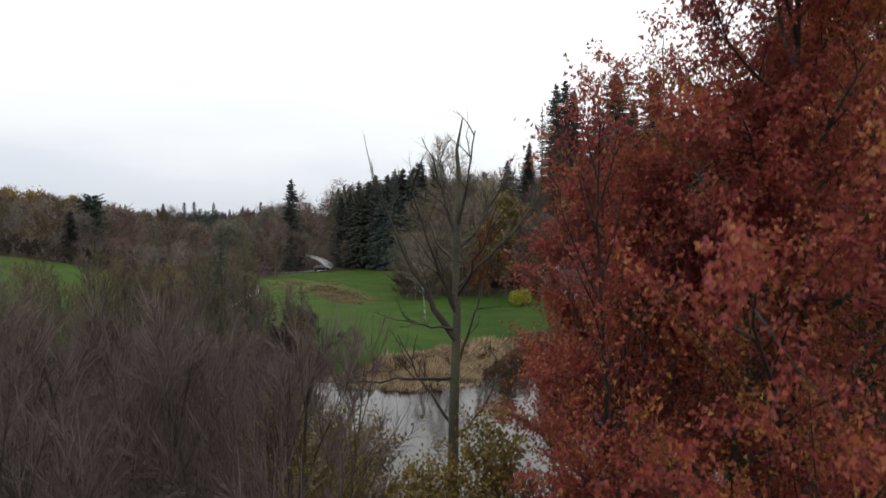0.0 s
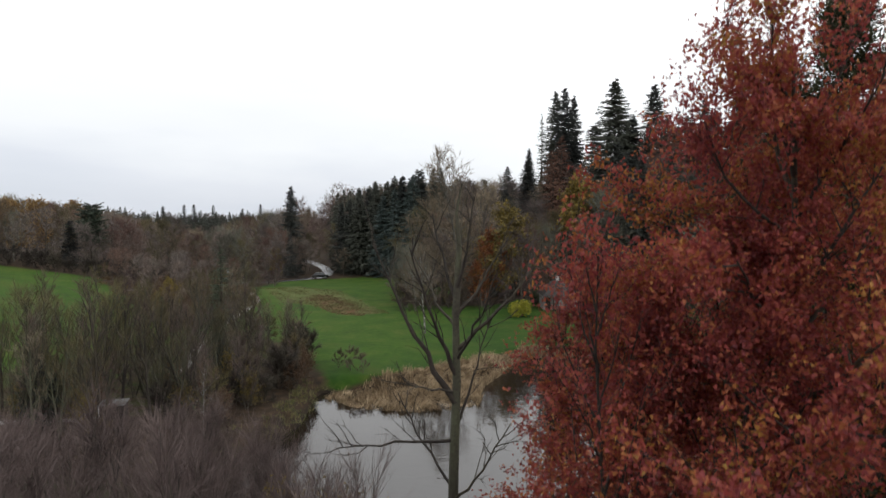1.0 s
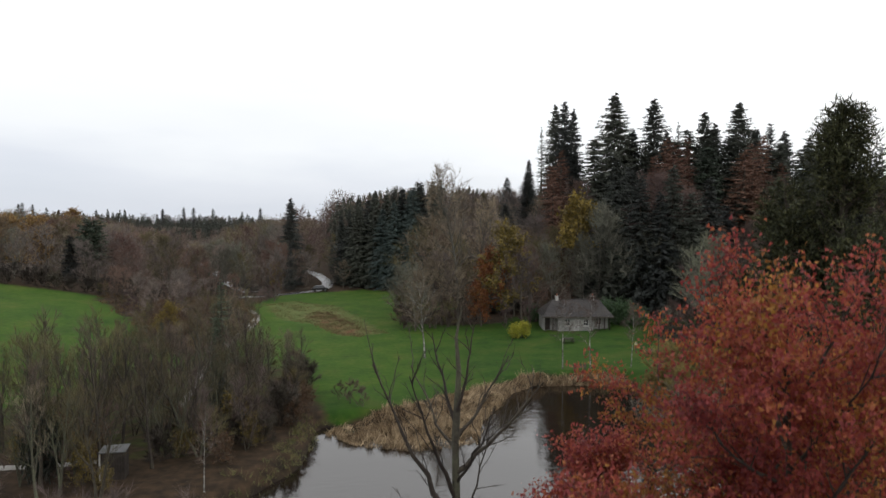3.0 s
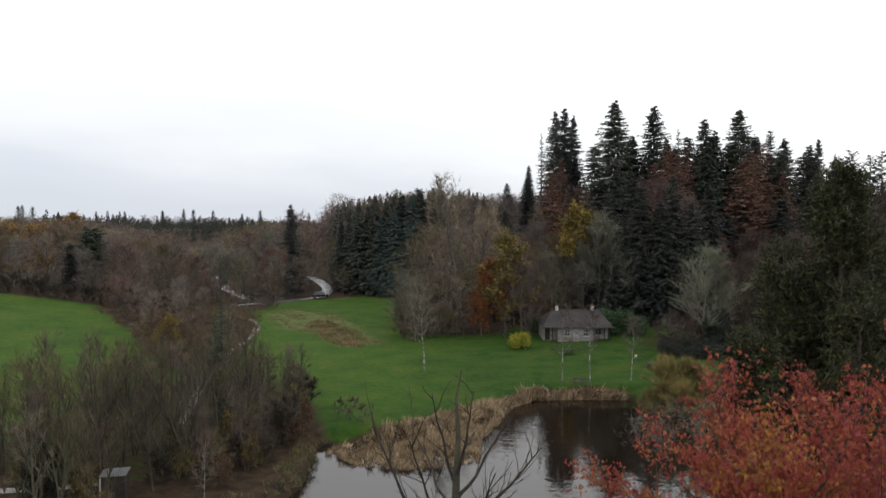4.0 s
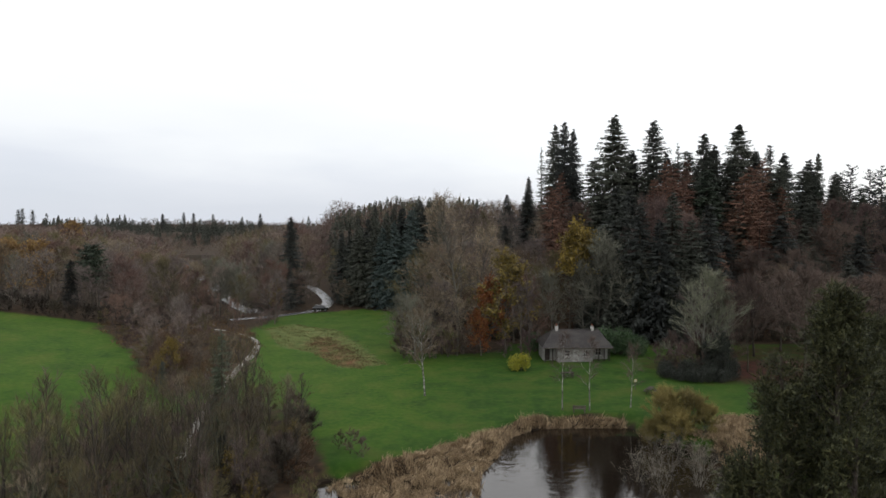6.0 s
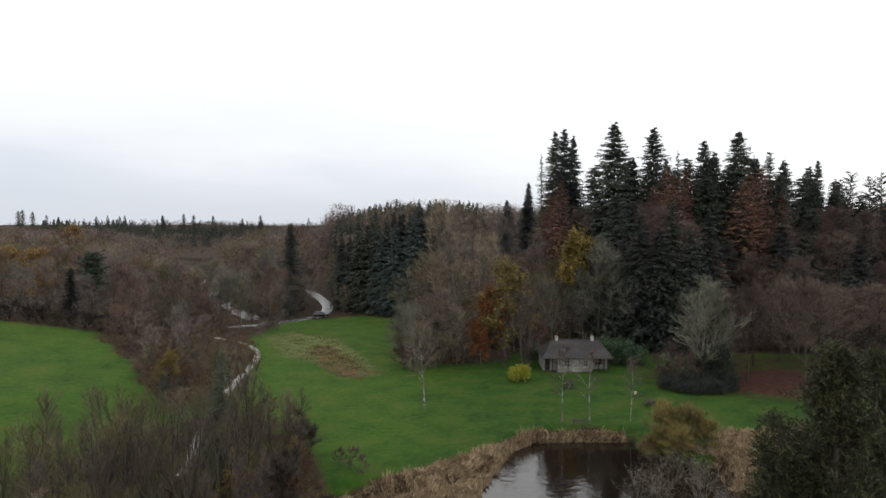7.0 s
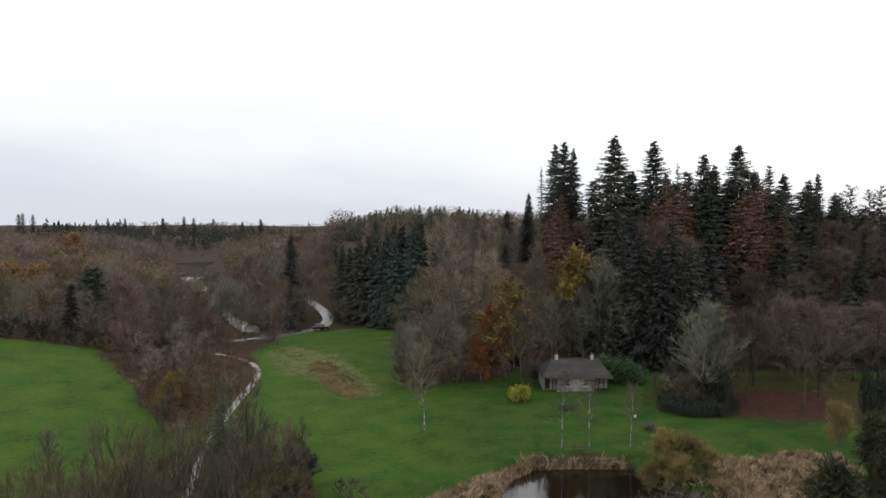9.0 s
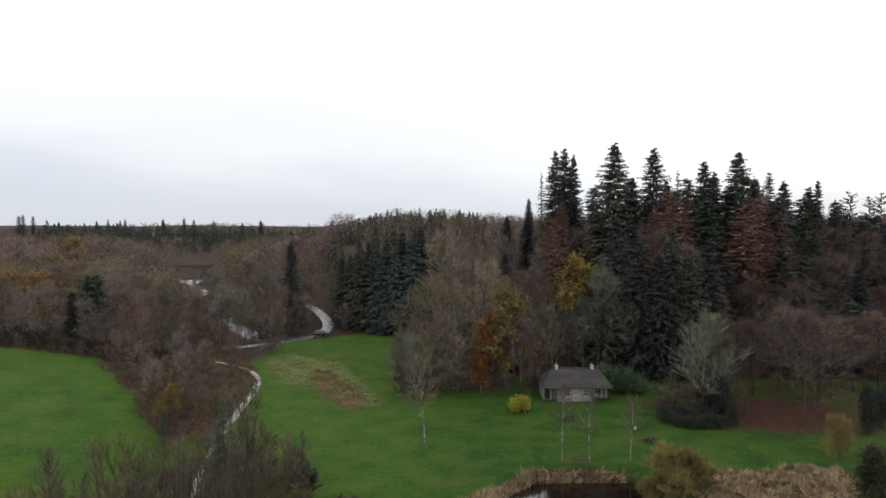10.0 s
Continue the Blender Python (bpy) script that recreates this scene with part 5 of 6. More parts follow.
tree_kind("sparse_beech", "beech_tree", "slender beech that has shed most of its leaves", "tree", wood, BARK_DARK, lv, LEAF_RED, extra=[("fine_branching", tw, BARK_DARK)])
plant("sparse_beech", 2.3, 8.9, 0.9, 0.7, 0.87)
plant("sparse_beech", 3.4, 9.0, 0.9, 2.9, 0.93)
plant("red_beech", 8.2, 10.0, 1.06, 2.2, 1.09)
wood, tw, lv = leafy(8, 7.6, 0.07, 14000, 0.065, low=0.3, n1=14, n2=6, n3=8, twig=(0.5, 0.007), reach=0.30, sides=(6, 4, 3), stems=2)
tree_kind("yellow_sapling", "young_tree", "young tree with sparse yellow leaves", "tree", wood, BARK_DARK, lv, LEAF_YELLOW, extra=[("fine_branching", tw, BARK_DARK)])
plant("yellow_sapling", -1.5, 9.7, 0.92, 0.0)
plant("yellow_sapling", 0.2, 10.4, 0.85, 2.0)
plant("yellow_sapling", -0.6, 9.3, 0.9, 4.0)
plant("yellow_sapling", -2.2, 10.2, 0.86, 5.0)


def evergreen(seed, height, spread, branches, sprigs):
    """A feathery evergreen: lumpy boughs set with small hanging sprays."""
    rng = np.random.default_rng(seed)
    wood, boughs, P, D = [], [], [], []
    # leaders: foot east, foot north, share of the height, spread, share of the boughs
    for fx, fy, top, wide, share in ((0, 0, 1.0, 0.62, 0.32), (-1.3, 0.3, 0.90, 0.5, 0.15), (-2.4, -0.4, 0.78, 0.55, 0.15), (1.5, -0.8, 0.84, 0.5, 0.13), (0.5, 1.9, 0.86, 0.5, 0.12), (-0.6, -1.7, 0.82, 0.5, 0.13)):
        h1 = height * top
        wood.append(tube(np.array([(fx * 0.3, fy * 0.3, -0.5), (fx * 0.8, fy * 0.8, h1 * 0.5), (fx, fy, h1 * 0.98)]), 0.26 * top, 0.03, 7))
        for i in range(int(branches * share)):
            q = rng.uniform(0.05, 0.985) ** 0.8
            a = rng.uniform(0, 6.28)
            le = spread * wide * ((1 - q) ** 0.85) * rng.uniform(0.5, 1.15) + 0.25
            out = np.array((math.cos(a), math.sin(a), 0.3 + 0.6 * q))
            s0 = min(1.0, q * 1.6)
            b1 = limb(rng, (fx * s0, fy * s0, h1 * q * 0.97), out, le, 5, 0.12, -0.06 if q < 0.6 else 0.08)
            wood.append(tube(b1, 0.03 + 0.012 * le, 0.01, 3))
            boughs.append((b1, le))
    for b1, le in boughs:
        for k in range(int(sprigs * (0.35 + 0.65 * le / spread))):
            p, d0 = along(b1, rng.uniform(0.15, 1.0) ** 0.7)
            p = p + rng.normal(0, 0.12, 3)
            d1 = unit(d0 * 0.9 + rng.normal(0, 0.42, 3) + np.array((0, 0, -0.05)))
            for m in range(8):  # a hanging spray of small shoots
                P.append(p + d1 * 0.055 * m + np.array((0, 0, -0.004 * m * m)))
                D.append(unit(d1 * 0.8 + rng.normal(0, 0.6, 3)))
    P, D = np.array(P), np.array(D)
    return wood, [blades(rng, P, D, rng.uniform(0.09, 0.24, len(P)), 0.034)]


wood, cr = evergreen(75, 19.0, 8.2, 760, 74)
tree_kind("yew", "evergreen_tree", "dense olive-green evergreen with feathery sprays", "tree", wood, BARK_DARK, cr, NEEDLE_YEW)
topped("yew", 11.1, 17.6, 21.6, 19.0, 0.0, 1.0)
topped("yew", 14.4, 18.4, 19.6, 19.0, 2.1, 0.85)
topped("yew", 21.4, 30.8, 18.8, 19.0, 4.0, 1.0)

# ---- reeds ----


def reed_bed(poly, count, seed, label):
    rng = np.random.default_rng(seed)
    p = np.array(poly)
    lo, hi = p.min(0), p.max(0)
    q = rng.uniform(lo, hi, (count * 3, 2))
    q = q[in_area(q[:, 0], q[:, 1], poly) > 0][:count]
    # clumps of their own height, leaning one way
    cell = np.floor((q + 0.5 * np.sin(q[:, ::-1] * 2.1)) / 1.15).astype(int)
    near = (cell[:, 0] * 73 + cell[:, 1] * 151) % 997
    tall, lx, ly = rng.uniform(0.35, 1.35, 997), rng.normal(0.2, 0.6, 997), rng.normal(-0.25, 0.6, 997)
    keep = rng.uniform(0, 1, len(q)) < 0.25 + tall[near]
    q, near = q[keep], near[keep]
    hgt = 0.66 * tall[near] * rng.uniform(0.5, 1.35, len(q)) + 0.12
    base = np.stack([q[:, 0], q[:, 1], np.maximum(land(q[:, 0], q[:, 1]), -1.3)], -1)
    d = np.stack([lx[near] + rng.normal(0, 0.33, len(q)), ly[near] + rng.normal(0, 0.33, len(q)), np.ones(len(q))], -1)
    d /= np.linalg.norm(d, axis=1)[:, None]
    tagged(piece("reed_bed", mesh_of("reed_bed", [blades(rng, base, d, hgt, 0.09)], REED)), label, "reeds", kind="stuff")


reed_bed(REEDS_WEST, 30000, 1, "straw-coloured dead reeds along the pond's edge")
reed_bed(REEDS_EAST, 24000, 2, "straw-coloured dead reeds along the pond's edge")


# ---- shrubs and small trees round the lawn ----
def dome_shrub(key, seed, radius, height, count, size, mat, name, label, lumps=7):
    """A leafy shrub: lumps of small leaves on short stems."""
    rng = np.random.default_rng(seed)
    wood, pts = [], []
    for i in range(lumps):
        a, r = rng.uniform(0, 6.28), radius * 0.62 * math.sqrt(rng.uniform(0, 1))
        c = np.array((r * math.cos(a), r * math.sin(a), height * rng.uniform(0.42, 0.66) * (1 - 0.35 * r / radius)))
        wood.append(tube(limb(rng, (r * 0.2 * math.cos(a), r * 0.2 * math.sin(a), -0.2), c, float(np.linalg.norm(c)) + 0.2, 4, 0.1, 0.02), 0.06, 0.02, 4))
        s = rng.normal(0, 1, (count // lumps, 3))
        s /= np.linalg.norm(s, axis=1)[:, None]
        s *= (rng.uniform(0.55, 1.05, len(s)) * (1 + 0.12 * np.sin(6 * s[:, 0] + 5 * s[:, 2])))[:, None]
        pts.append(c + s * np.array((radius * 0.5, radius * 0.5, height * 0.42)))
    p = np.concatenate(pts)
    p = p[p[:, 2] > 0.02]
    tree_kind(key, name, label, "shrub", wood, BARK, [leaves(rng, p, np.full(len(p), size), 0.1)], mat)


dome_shrub("lime_bush", 101, 1.9, 3.1, 1800, 0.22, LEAF_LIME, "shrub", "rounded yellow-green shrub beside the cottage")
dome_shrub("rhodo", 103, 3.2, 4.6, 3400, 0.26, LEAF_RHODO, "evergreen_shrub", "rounded green rhododendron behind the cottage", 13)
dome_shrub("dark_laurel", 104, 3.0, 3.4, 2600, 0.24, LEAF_DARK, "evergreen_shrub", "dark evergreen thicket under a grey tree", 14)
for key, mat, lab in (("ochre_bush", LEAF_OCHRE, "bush with thinning ochre leaves in the undergrowth"), ("russet_bush", LEAF_RUSSET, "brown-leaved bush in the undergrowth")):
    wood, tw, lv = leafy(105, 2.6, 0.05, 1500, 0.13, low=0.05, n1=8, n2=4, n3=9, lean=0.8, up=0.1, reach=0.5, twig=(0.5, 0.02), sides=(4, 3, 3), stems=3, seg2=1, seg1=3)
    tree_kind(key, "shrub", lab, "shrub", wood, BARK, lv, mat, extra=[("fine_branching", tw, TWIG_TAN)], group="undergrowth")
dome_shrub("laurel", 102, 3.2, 3.2, 2400, 0.28, LEAF_GREEN, "evergreen_shrub", "broad dark evergreen shrub on the lawn", 10)
plant("lime_bush", 11.9, 97.8, 0.95)
for x, y, s, sz in ((29.8, 107, 0.95, 1.05), (32.6, 106.2, 0.75, 0.8), (28.2, 109.5, 0.8, 1.0)):
    plant("rhodo", x, y, s, x, sz)
for x, y, s in ((36.0, 97.5, 1.1), (39.5, 98.0, 1.3), (43.5, 97.0, 1.2), (38.5, 94.5, 1.1), (41.8, 94.3, 1.1), (35.2, 92.6, 0.9), (36.8, 91.8, 1.0), (34.6, 94.6, 1.0), (33.4, 96.4, 0.8)):
    plant("scrub%d" % (int(x) % 2), x, y, s * 1.5, x, label="twiggy purple-brown undergrowth beneath grey trees")
for x, y, s, sz in ((32.4, 91.0, 0.5, 0.6), (33.8, 89.4, 0.55, 0.55), (35.6, 88.4, 0.55, 0.6), (37.4, 88.2, 0.5, 0.7), (39.2, 88.0, 0.5, 0.62), (41.0, 88.6, 0.42, 1.0), (38.4, 90.4, 0.5, 0.8), (40.2, 90.6, 0.52, 2.2), (39.0, 92.0, 0.5, 1.8), (35.6, 90.8, 0.6, 0.9), (33.2, 92.8, 0.5, 0.7)):
    plant("dark_laurel", x, y, s, x * 3, sz)
for x in (16.5, 19.0, 21.5, 24.0, 26.5):
    plant("laurel", x, 112.5, 0.75, x, 1.0, label="dark evergreen hedge behind the cottage")
for x, y, s in ((3.5, 113, 0.5), (10.5, 106.5, 0.45), (5.5, 109, 0.4), (14.5, 106, 0.6), (0.2, 112.5, 0.45)):
    plant("scrub1", x, y, s * 2.2, x)
for k, x, y, s in ((0, -5.5, 103, 1.0), (2, -3.4, 104.5, 1.2), (0, -1.2, 106, 1.3), (2, 1.0, 107, 1.2), (0, -6.6, 106, 1.1), (2, -4.6, 108, 1.4), (0, -2.4, 109.5, 1.4), (1, 0.6, 110.5, 1.4), (0, 3.6, 109, 1.2),
                   (2, -7.4, 109.5, 1.2), (0, -6.4, 112.5, 1.4), (2, -7.0, 117, 1.4), (0, -4.0, 113, 1.5), (0, -7.6, 122, 1.4), (2, -8.0, 128, 1.3), (0, -7.4, 134, 1.4), (1, -6.2, 140, 1.4), (0, -6.4, 147, 1.3)):
    plant("scrub%d" % k, x, y, s * 1.25, x, label="twiggy undergrowth below the trees at the lawn's edge")
for x, y, s in ((-9.2, 62.2, 0.75), (-7.8, 61.2, 0.6), (-10.6, 63.4, 0.6)):
    plant("scrub0", x, y, s, x, label="low dark bramble patch on the lawn")
for x, y, s, sz in ((57.0, 84.0, 0.42, 2.3), (60.5, 86.0, 0.5, 2.0)):
    plant("dark_laurel", x, y, s, x, sz, label="tall ivy-clad stump at the edge of the lawn")
# low growth in the waterside copse
for k, x, y, s, sz in (("dark_laurel", -27.6, 43.0, 0.5, 1.5), ("dark_laurel", -29.0, 44.6, 0.42, 1.1), ("dark_laurel", -20.8, 58.5, 0.5, 1.1), ("ochre_bush", -24.6, 42.6, 0.9, 1.1), ("ochre_bush", -22.6, 41.6, 0.6, 0.6),
                       ("ochre_bush", -17.6, 52.5, 1.15, 1.3), ("ochre_bush", -15.4, 50.2, 0.9, 0.9), ("ochre_bush", -14.6, 60.4, 0.8, 1.2), ("ochre_bush", -20.0, 48.0, 0.8, 0.8), ("russet_bush", -26.2, 46.5, 1.0, 1.2),
                       ("russet_bush", -19.2, 50.4, 1.0, 1.0), ("russet_bush", -13.2, 55.0, 0.9, 0.9), ("russet_bush", -16.4, 46.6, 0.8, 0.8), ("russet_bush", -14.8, 64.0, 0.9, 1.0), ("russet_bush", -29.6, 48.5, 1.0, 1.1),
                       ("russet_bush", -23.6, 55.0, 0.9, 0.8), ("russet_bush", -12.9, 58.6, 0.8, 1.0), ("ochre_bush", -31.5, 46.5, 0.8, 0.8), ("ochre_bush", -38.5, 84.5, 0.9, 1.3), ("russet_bush", -40.0, 88.0, 1.1, 1.3),
                       ("russet_bush", -42.0, 93.0, 1.2, 1.2), ("ochre_bush", -41.0, 97.0, 0.9, 1.2), ("russet_bush", -37.6, 91.0, 1.0, 1.1), ("russet_bush", -45.0, 100.0, 1.2, 1.2)):
    plant(k, x, y, s, x, sz, label={"dark_laurel": "dark ivy-clad evergreen bush in the copse"}.get(k, ""))
# willows at the pond
wood, tw, _ = bare_tree(110, 3.6, 0.07, low=0.03, n1=11, n2=5, n3=24, lean=0.8, up=0.08, reach=0.55, twig=(0.75, 0.034), sides=(4, 3, 3), stems=4)
tree_kind("willow", "willow_shrub", "bushy willow with yellow-olive twigs beside the pond", "shrub", wood, BARK_PALE, tw, TWIG_WILLOW)
for x, y, s in ((24.6, 68.6, 1.12), (26.9, 68.2, 1.1), (25.4, 66.9, 0.9), (23.0, 68.3, 0.8), (28.2, 67.2, 0.8)):
    plant("willow", x, y, s, x)
plant("willow", 48.2, 75.6, 0.85, 0.3, 1.25, label="upright willow with orange twigs among the reeds")
wood, tw, _ = bare_tree(111, 3.6, 0.05, low=0.03, n1=7, n2=3, n3=3, lean=0.95, up=0.02, reach=0.6, twig=(0.7, 0.026), sides=(4, 3, 3), stems=5, wob=0.2)
tree_kind("snag", "dead_shrub", "tangle of bleached dead branches in the pond", "shrub", wood, BARK_BLEACH, tw, BARK_BLEACH)
for x, y, s in ((18.2, 58.2, 0.85), (20.3, 59.2, 0.95), (22.2, 60.5, 1.1), (23.5, 57.0, 1.0), (19.5, 55.5, 0.8), (25.0, 60.4, 0.9), (24.6, 54.2, 0.8)):
    plant("snag", x, y, s, x, z=-1.4)
# birches
for i, (h, st) in enumerate(((10.5, 1), (9.5, 1), (9.0, 1))):
    wood, tw, _ = bare_tree(120 + i, h, 0.125 - 0.015 * i, low=0.34, n1=17 if i == 0 else 13, n2=6, n3=16 if i == 0 else 10, lean=0.75, up=0.03, reach=0.31 if i == 0 else 0.24, twig=(0.9, 0.026), sides=(7, 3, 3), stems=st, trunk_wob=0.03)
    tree_kind("birch%d" % i, "birch_tree", "slim white-barked birch on the lawn", "tree", wood, BARK_BIRCH, tw, TWIG_TAN if i == 0 else TWIG_DARK, group="birches on the lawn")
plant("birch0", -2.4, 83.3, 1.0, 0.3).scale = (1.15, 1.15, 1.02)
plant("birch2", 14.7, 76.8, 1.05, 0.3)
plant("birch1", 17.9, 76.3, 0.95, 0.9)
plant("birch2", 23.1, 77.0, 0.85, 1.9)
plant("birch2", -15.9, 41.5, 0.62, 1.2, label="young birch on the pond's bank")


# ---- cottage ----
def wall_run(name, root, x0, x1, y0, y1, z0, z1, holes):
    """A wall along x with openings (xa, xb, za, zb) that go right through it."""
    bm = bmesh.new()
    xs = sorted({x0, x1, *[h[0] for h in holes], *[h[1] for h in holes]})
    zs = sorted({z0, z1, *[h[2] for h in holes], *[h[3] for h in holes]})
    for xa, xb in zip(xs, xs[1:]):
        for za, zb in zip(zs, zs[1:]):
            if not any(h[0] <= xa and xb <= h[1] and h[2] <= za and zb <= h[3] for h in holes):
                box(bm, xa, xb, y0, y1, za, zb)
    bmesh.ops.remove_doubles(bm, verts=bm.verts[:], dist=0.001)
    return part(name, bm, RENDER, root)


def window(root, xa, xb, y, za, zb, bars=1):
    fr = part("window", boxed(xa, xa + 0.07, y, y + 0.08, za, zb), WHITE, root, "white-painted sash window")
    for x in np.linspace(xa, xb, bars + 2)[1:]:
        part("frame_bar", boxed(x - 0.07, x, y, y + 0.08, za, zb), WHITE, fr)
    for z in (za, (za + zb) / 2, zb - 0.07):
        part("frame_rail", boxed(xa + 0.07, xb - 0.07, y + 0.01, y + 0.07, z, z + 0.07), WHITE, fr)
    part("pane", boxed(xa + 0.04, xb - 0.04, y + 0.035, y + 0.045, za + 0.02, zb - 0.02), GLASS, fr)
    part("sill", boxed(xa - 0.1, xb + 0.1, y - 0.14, y + 0.05, za - 0.09, za - 0.005), WHITE, fr)


def cottage():
    x0, x1, y0, y1 = 16.6, 27.2, 102.2, 108.6
    root = thing("cottage", pose(0, 0, at(21, 102) - 0.02), "low grey rendered cottage with a hipped slate roof", "house")
    e, ze, zr = 0.45, 2.36, 4.72
    ym = (y0 + y1) / 2
    # front wall, set back under the roof at both ends to make the porches
    wall_run("wall", root, 18.7, 24.4, y0, y0 + 0.35, -0.4, ze, [(19.9, 20.7, 0.85, 1.95), (21.3, 22.2, 0.0, 2.0), (22.9, 23.7, 0.85, 1.95)])
    window(root, 19.9, 20.7, y0 + 0.12, 0.85, 1.95)
    window(root, 22.9, 23.7, y0 + 0.12, 0.85, 1.95)
    door = part("door", boxed(21.34, 22.16, y0 + 0.14, y0 + 0.2, 0.02, 1.96), WHITE, root, "pale panelled front door")
    for z in (0.2, 1.05):
        part("door_panel", boxed(21.46, 22.04, y0 + 0.125, y0 + 0.141, z, z + 0.7), RENDER, door)
    wall_run("wall", root, x0, 18.7, y0 + 1.5, y0 + 1.85, -0.4, ze, [(17.0, 17.7, 0.0, 1.98)])
    part("door", boxed(17.03, 17.67, y0 + 1.6, y0 + 1.66, 0.0, 1.95), DARK_WOOD, root, "dark boarded porch door")
    wall_run("wall", root, 24.4, x1, y0 + 1.5, y0 + 1.85, -0.4, ze, [(25.2, 26.2, 0.8, 1.9)])
    window(root, 25.2, 26.2, y0 + 1.62, 0.8, 1.9)
    wall_run("wall", root, x0, x1, y1 - 0.35, y1, -0.4, ze, [])
    for a in (x0, x1 - 0.35):
        part("wall", boxed(a, a + 0.35, y0 + 1.85, y1 - 0.35, -0.4, ze), RENDER, root)
    for a in (18.7, 24.05):
        part("wall", boxed(a, a + 0.35, y0 + 0.35, y0 + 1.5, -0.4, ze), RENDER, root)
    for x in (x0 + 0.1, x0 + 1.3, 25.4, 26.3, x1 - 0.1):
        part("porch_post", boxed(x - 0.07, x + 0.07, y0 - 0.02, y0 + 0.12, -0.3, ze), DARK_WOOD, root)
    part("fascia", boxed(x0 - e, x1 + e, y0 - e - 0.03, y0 - e, ze - 0.12, ze + 0.03), BROWN_WOOD, root, "weathered grey fascia board")
    part("ceiling", boxed(x0 - e, x1 + e, y0 - e + 0.005, y1 + e, ze, ze + 0.04), WHITE, root)
    # roof: courses of slate stepping up four slopes
    rx0, rx1, n = x0 + 1.75, x1 - 1.1, 18
    for i in range(n):
        bm = bmesh.new()
        ring = []
        for t, lift in ((i / n, 0.05), ((i + 1.25) / n, 0.0)):
            t = min(t, 1.0)
            z = ze + 0.05 + (zr - ze) * t + lift
            xa, xb = x0 - e + (rx0 - x0 + e) * t, x1 + e + (rx1 - x1 - e) * t
            ya, yb = y0 - e + (ym - y0 + e) * t, y1 + e + (ym - y1 - e) * t
            ring.append([bm.verts.new(p) for p in ((xa, ya, z), (xb, ya, z), (xb, yb + 0.002, z), (xa, yb + 0.002, z))])
        low = [bm.verts.new(v.co - Vector((0, 0, 0.06))) for v in ring[0]]
        for k in range(4):
            m = (k + 1) % 4
            bm.faces.new((ring[0][k], ring[0][m], ring[1][m], ring[1][k]))
            bm.faces.new((low[k], low[m], ring[0][m], ring[0][k]))
        part("slate_course", bm, SLATE, root)
    part("ridge", boxed(rx0 - 0.1, rx1 + 0.1, ym - 0.12, ym + 0.12, zr + 0.02, zr + 0.16, 0.04), SLATE, root)
    for x in (19.05, 25.0):
        ch = part("chimney", boxed(x - 0.24, x + 0.24, ym - 0.3, ym + 0.25, zr - 0.8, zr + 0.62, 0.02), WHITE, root, "short white-painted chimney stack")
        part("cap", boxed(x - 0.29, x + 0.29, ym - 0.35, ym + 0.3, zr + 0.62, zr + 0.71, 0.02), RENDER, ch)
        bm = bmesh.new()
        bmesh.ops.create_cone(bm, cap_ends=True, segments=10, radius1=0.13, radius2=0.10, depth=0.35, matrix=Matrix.Translation((x, ym, zr + 0.86)))
        part("chimney_pot", bm, CLAY, ch)


cottage()


# ---- furniture of the park ----
def bench(x, y, turn, label):
    root = thing("bench", pose(x, y, at(x, y), 0, 0, turn), label, "bench")
    for k in range(3):
        part("seat_slat", boxed(-0.8, 0.8, -0.22 + k * 0.15, -0.09 + k * 0.15, 0.42, 0.46, 0.008), BROWN_WOOD, root)
    for k in range(2):
        part("back_slat", boxed(-0.8, 0.8, 0.25, 0.285, 0.58 + k * 0.17, 0.71 + k * 0.17, 0.008), BROWN_WOOD, root)
    for sx in (-0.65, 0.65):
        part("leg", boxed(sx - 0.04, sx + 0.04, -0.22, -0.14, -0.1, 0.42), BROWN_WOOD, root)
        part("leg", boxed(sx - 0.04, sx + 0.04, 0.2, 0.25, -0.1, 0.92), BROWN_WOOD, root)


bench(16.5, 75.7, 175, "weathered wooden bench on the lawn by the pond")
bench(34.0, 90.4, 150, "pale wooden bench beside an evergreen thicket")


def picnic_table(x, y, turn):
    root = thing("picnic_table", pose(x, y, at(x, y), 0, 0, turn), "dark wooden picnic table with fixed seats", "table")
    for k in range(5):
        part("table_board", boxed(-0.95, 0.95, -0.37 + k * 0.15, -0.235 + k * 0.15, 0.72, 0.76), DARK_WOOD, root)
    for sy in (-0.75, 0.5):
        for k in range(2):
            part("seat_board", boxed(-0.95, 0.95, sy + k * 0.13, sy + 0.12 + k * 0.13, 0.43, 0.47), DARK_WOOD, root)
    for sx in (-0.65, 0.65):
        part("cross_beam", boxed(sx - 0.04, sx + 0.04, -0.74, 0.74, 0.36, 0.43), DARK_WOOD, root)
        for sg in (-1, 1):
            part("leg", boxed(-0.045, 0.045, -0.04, 0.04, -0.1, 0.78, m=pose(sx + 0.09, sg * 0.42, 0, sg * 24)), DARK_WOOD, root)


picnic_table(18.4, 92.6, 8)
picnic_table(27.5, 83.0, 60)


def sign_post(x, y):
    root = thing("sign_post", pose(x, y, at(x, y), 0, 0, 4), "small yellow and white notice on a wooden post", "sign")
    part("post", boxed(-0.05, 0.05, -0.05, 0.05, -0.3, 1.5, 0.01), BROWN_WOOD, root)
    plate = part("plate", boxed(-0.19, 0.19, -0.085, -0.055, 1.08, 1.5, 0.01), SIGN_YELLOW, root, "yellow notice plate")
    part("notice", boxed(-0.13, 0.13, -0.095, -0.087, 1.15, 1.40), WHITE, plate)


sign_post(26.1, 85.0)


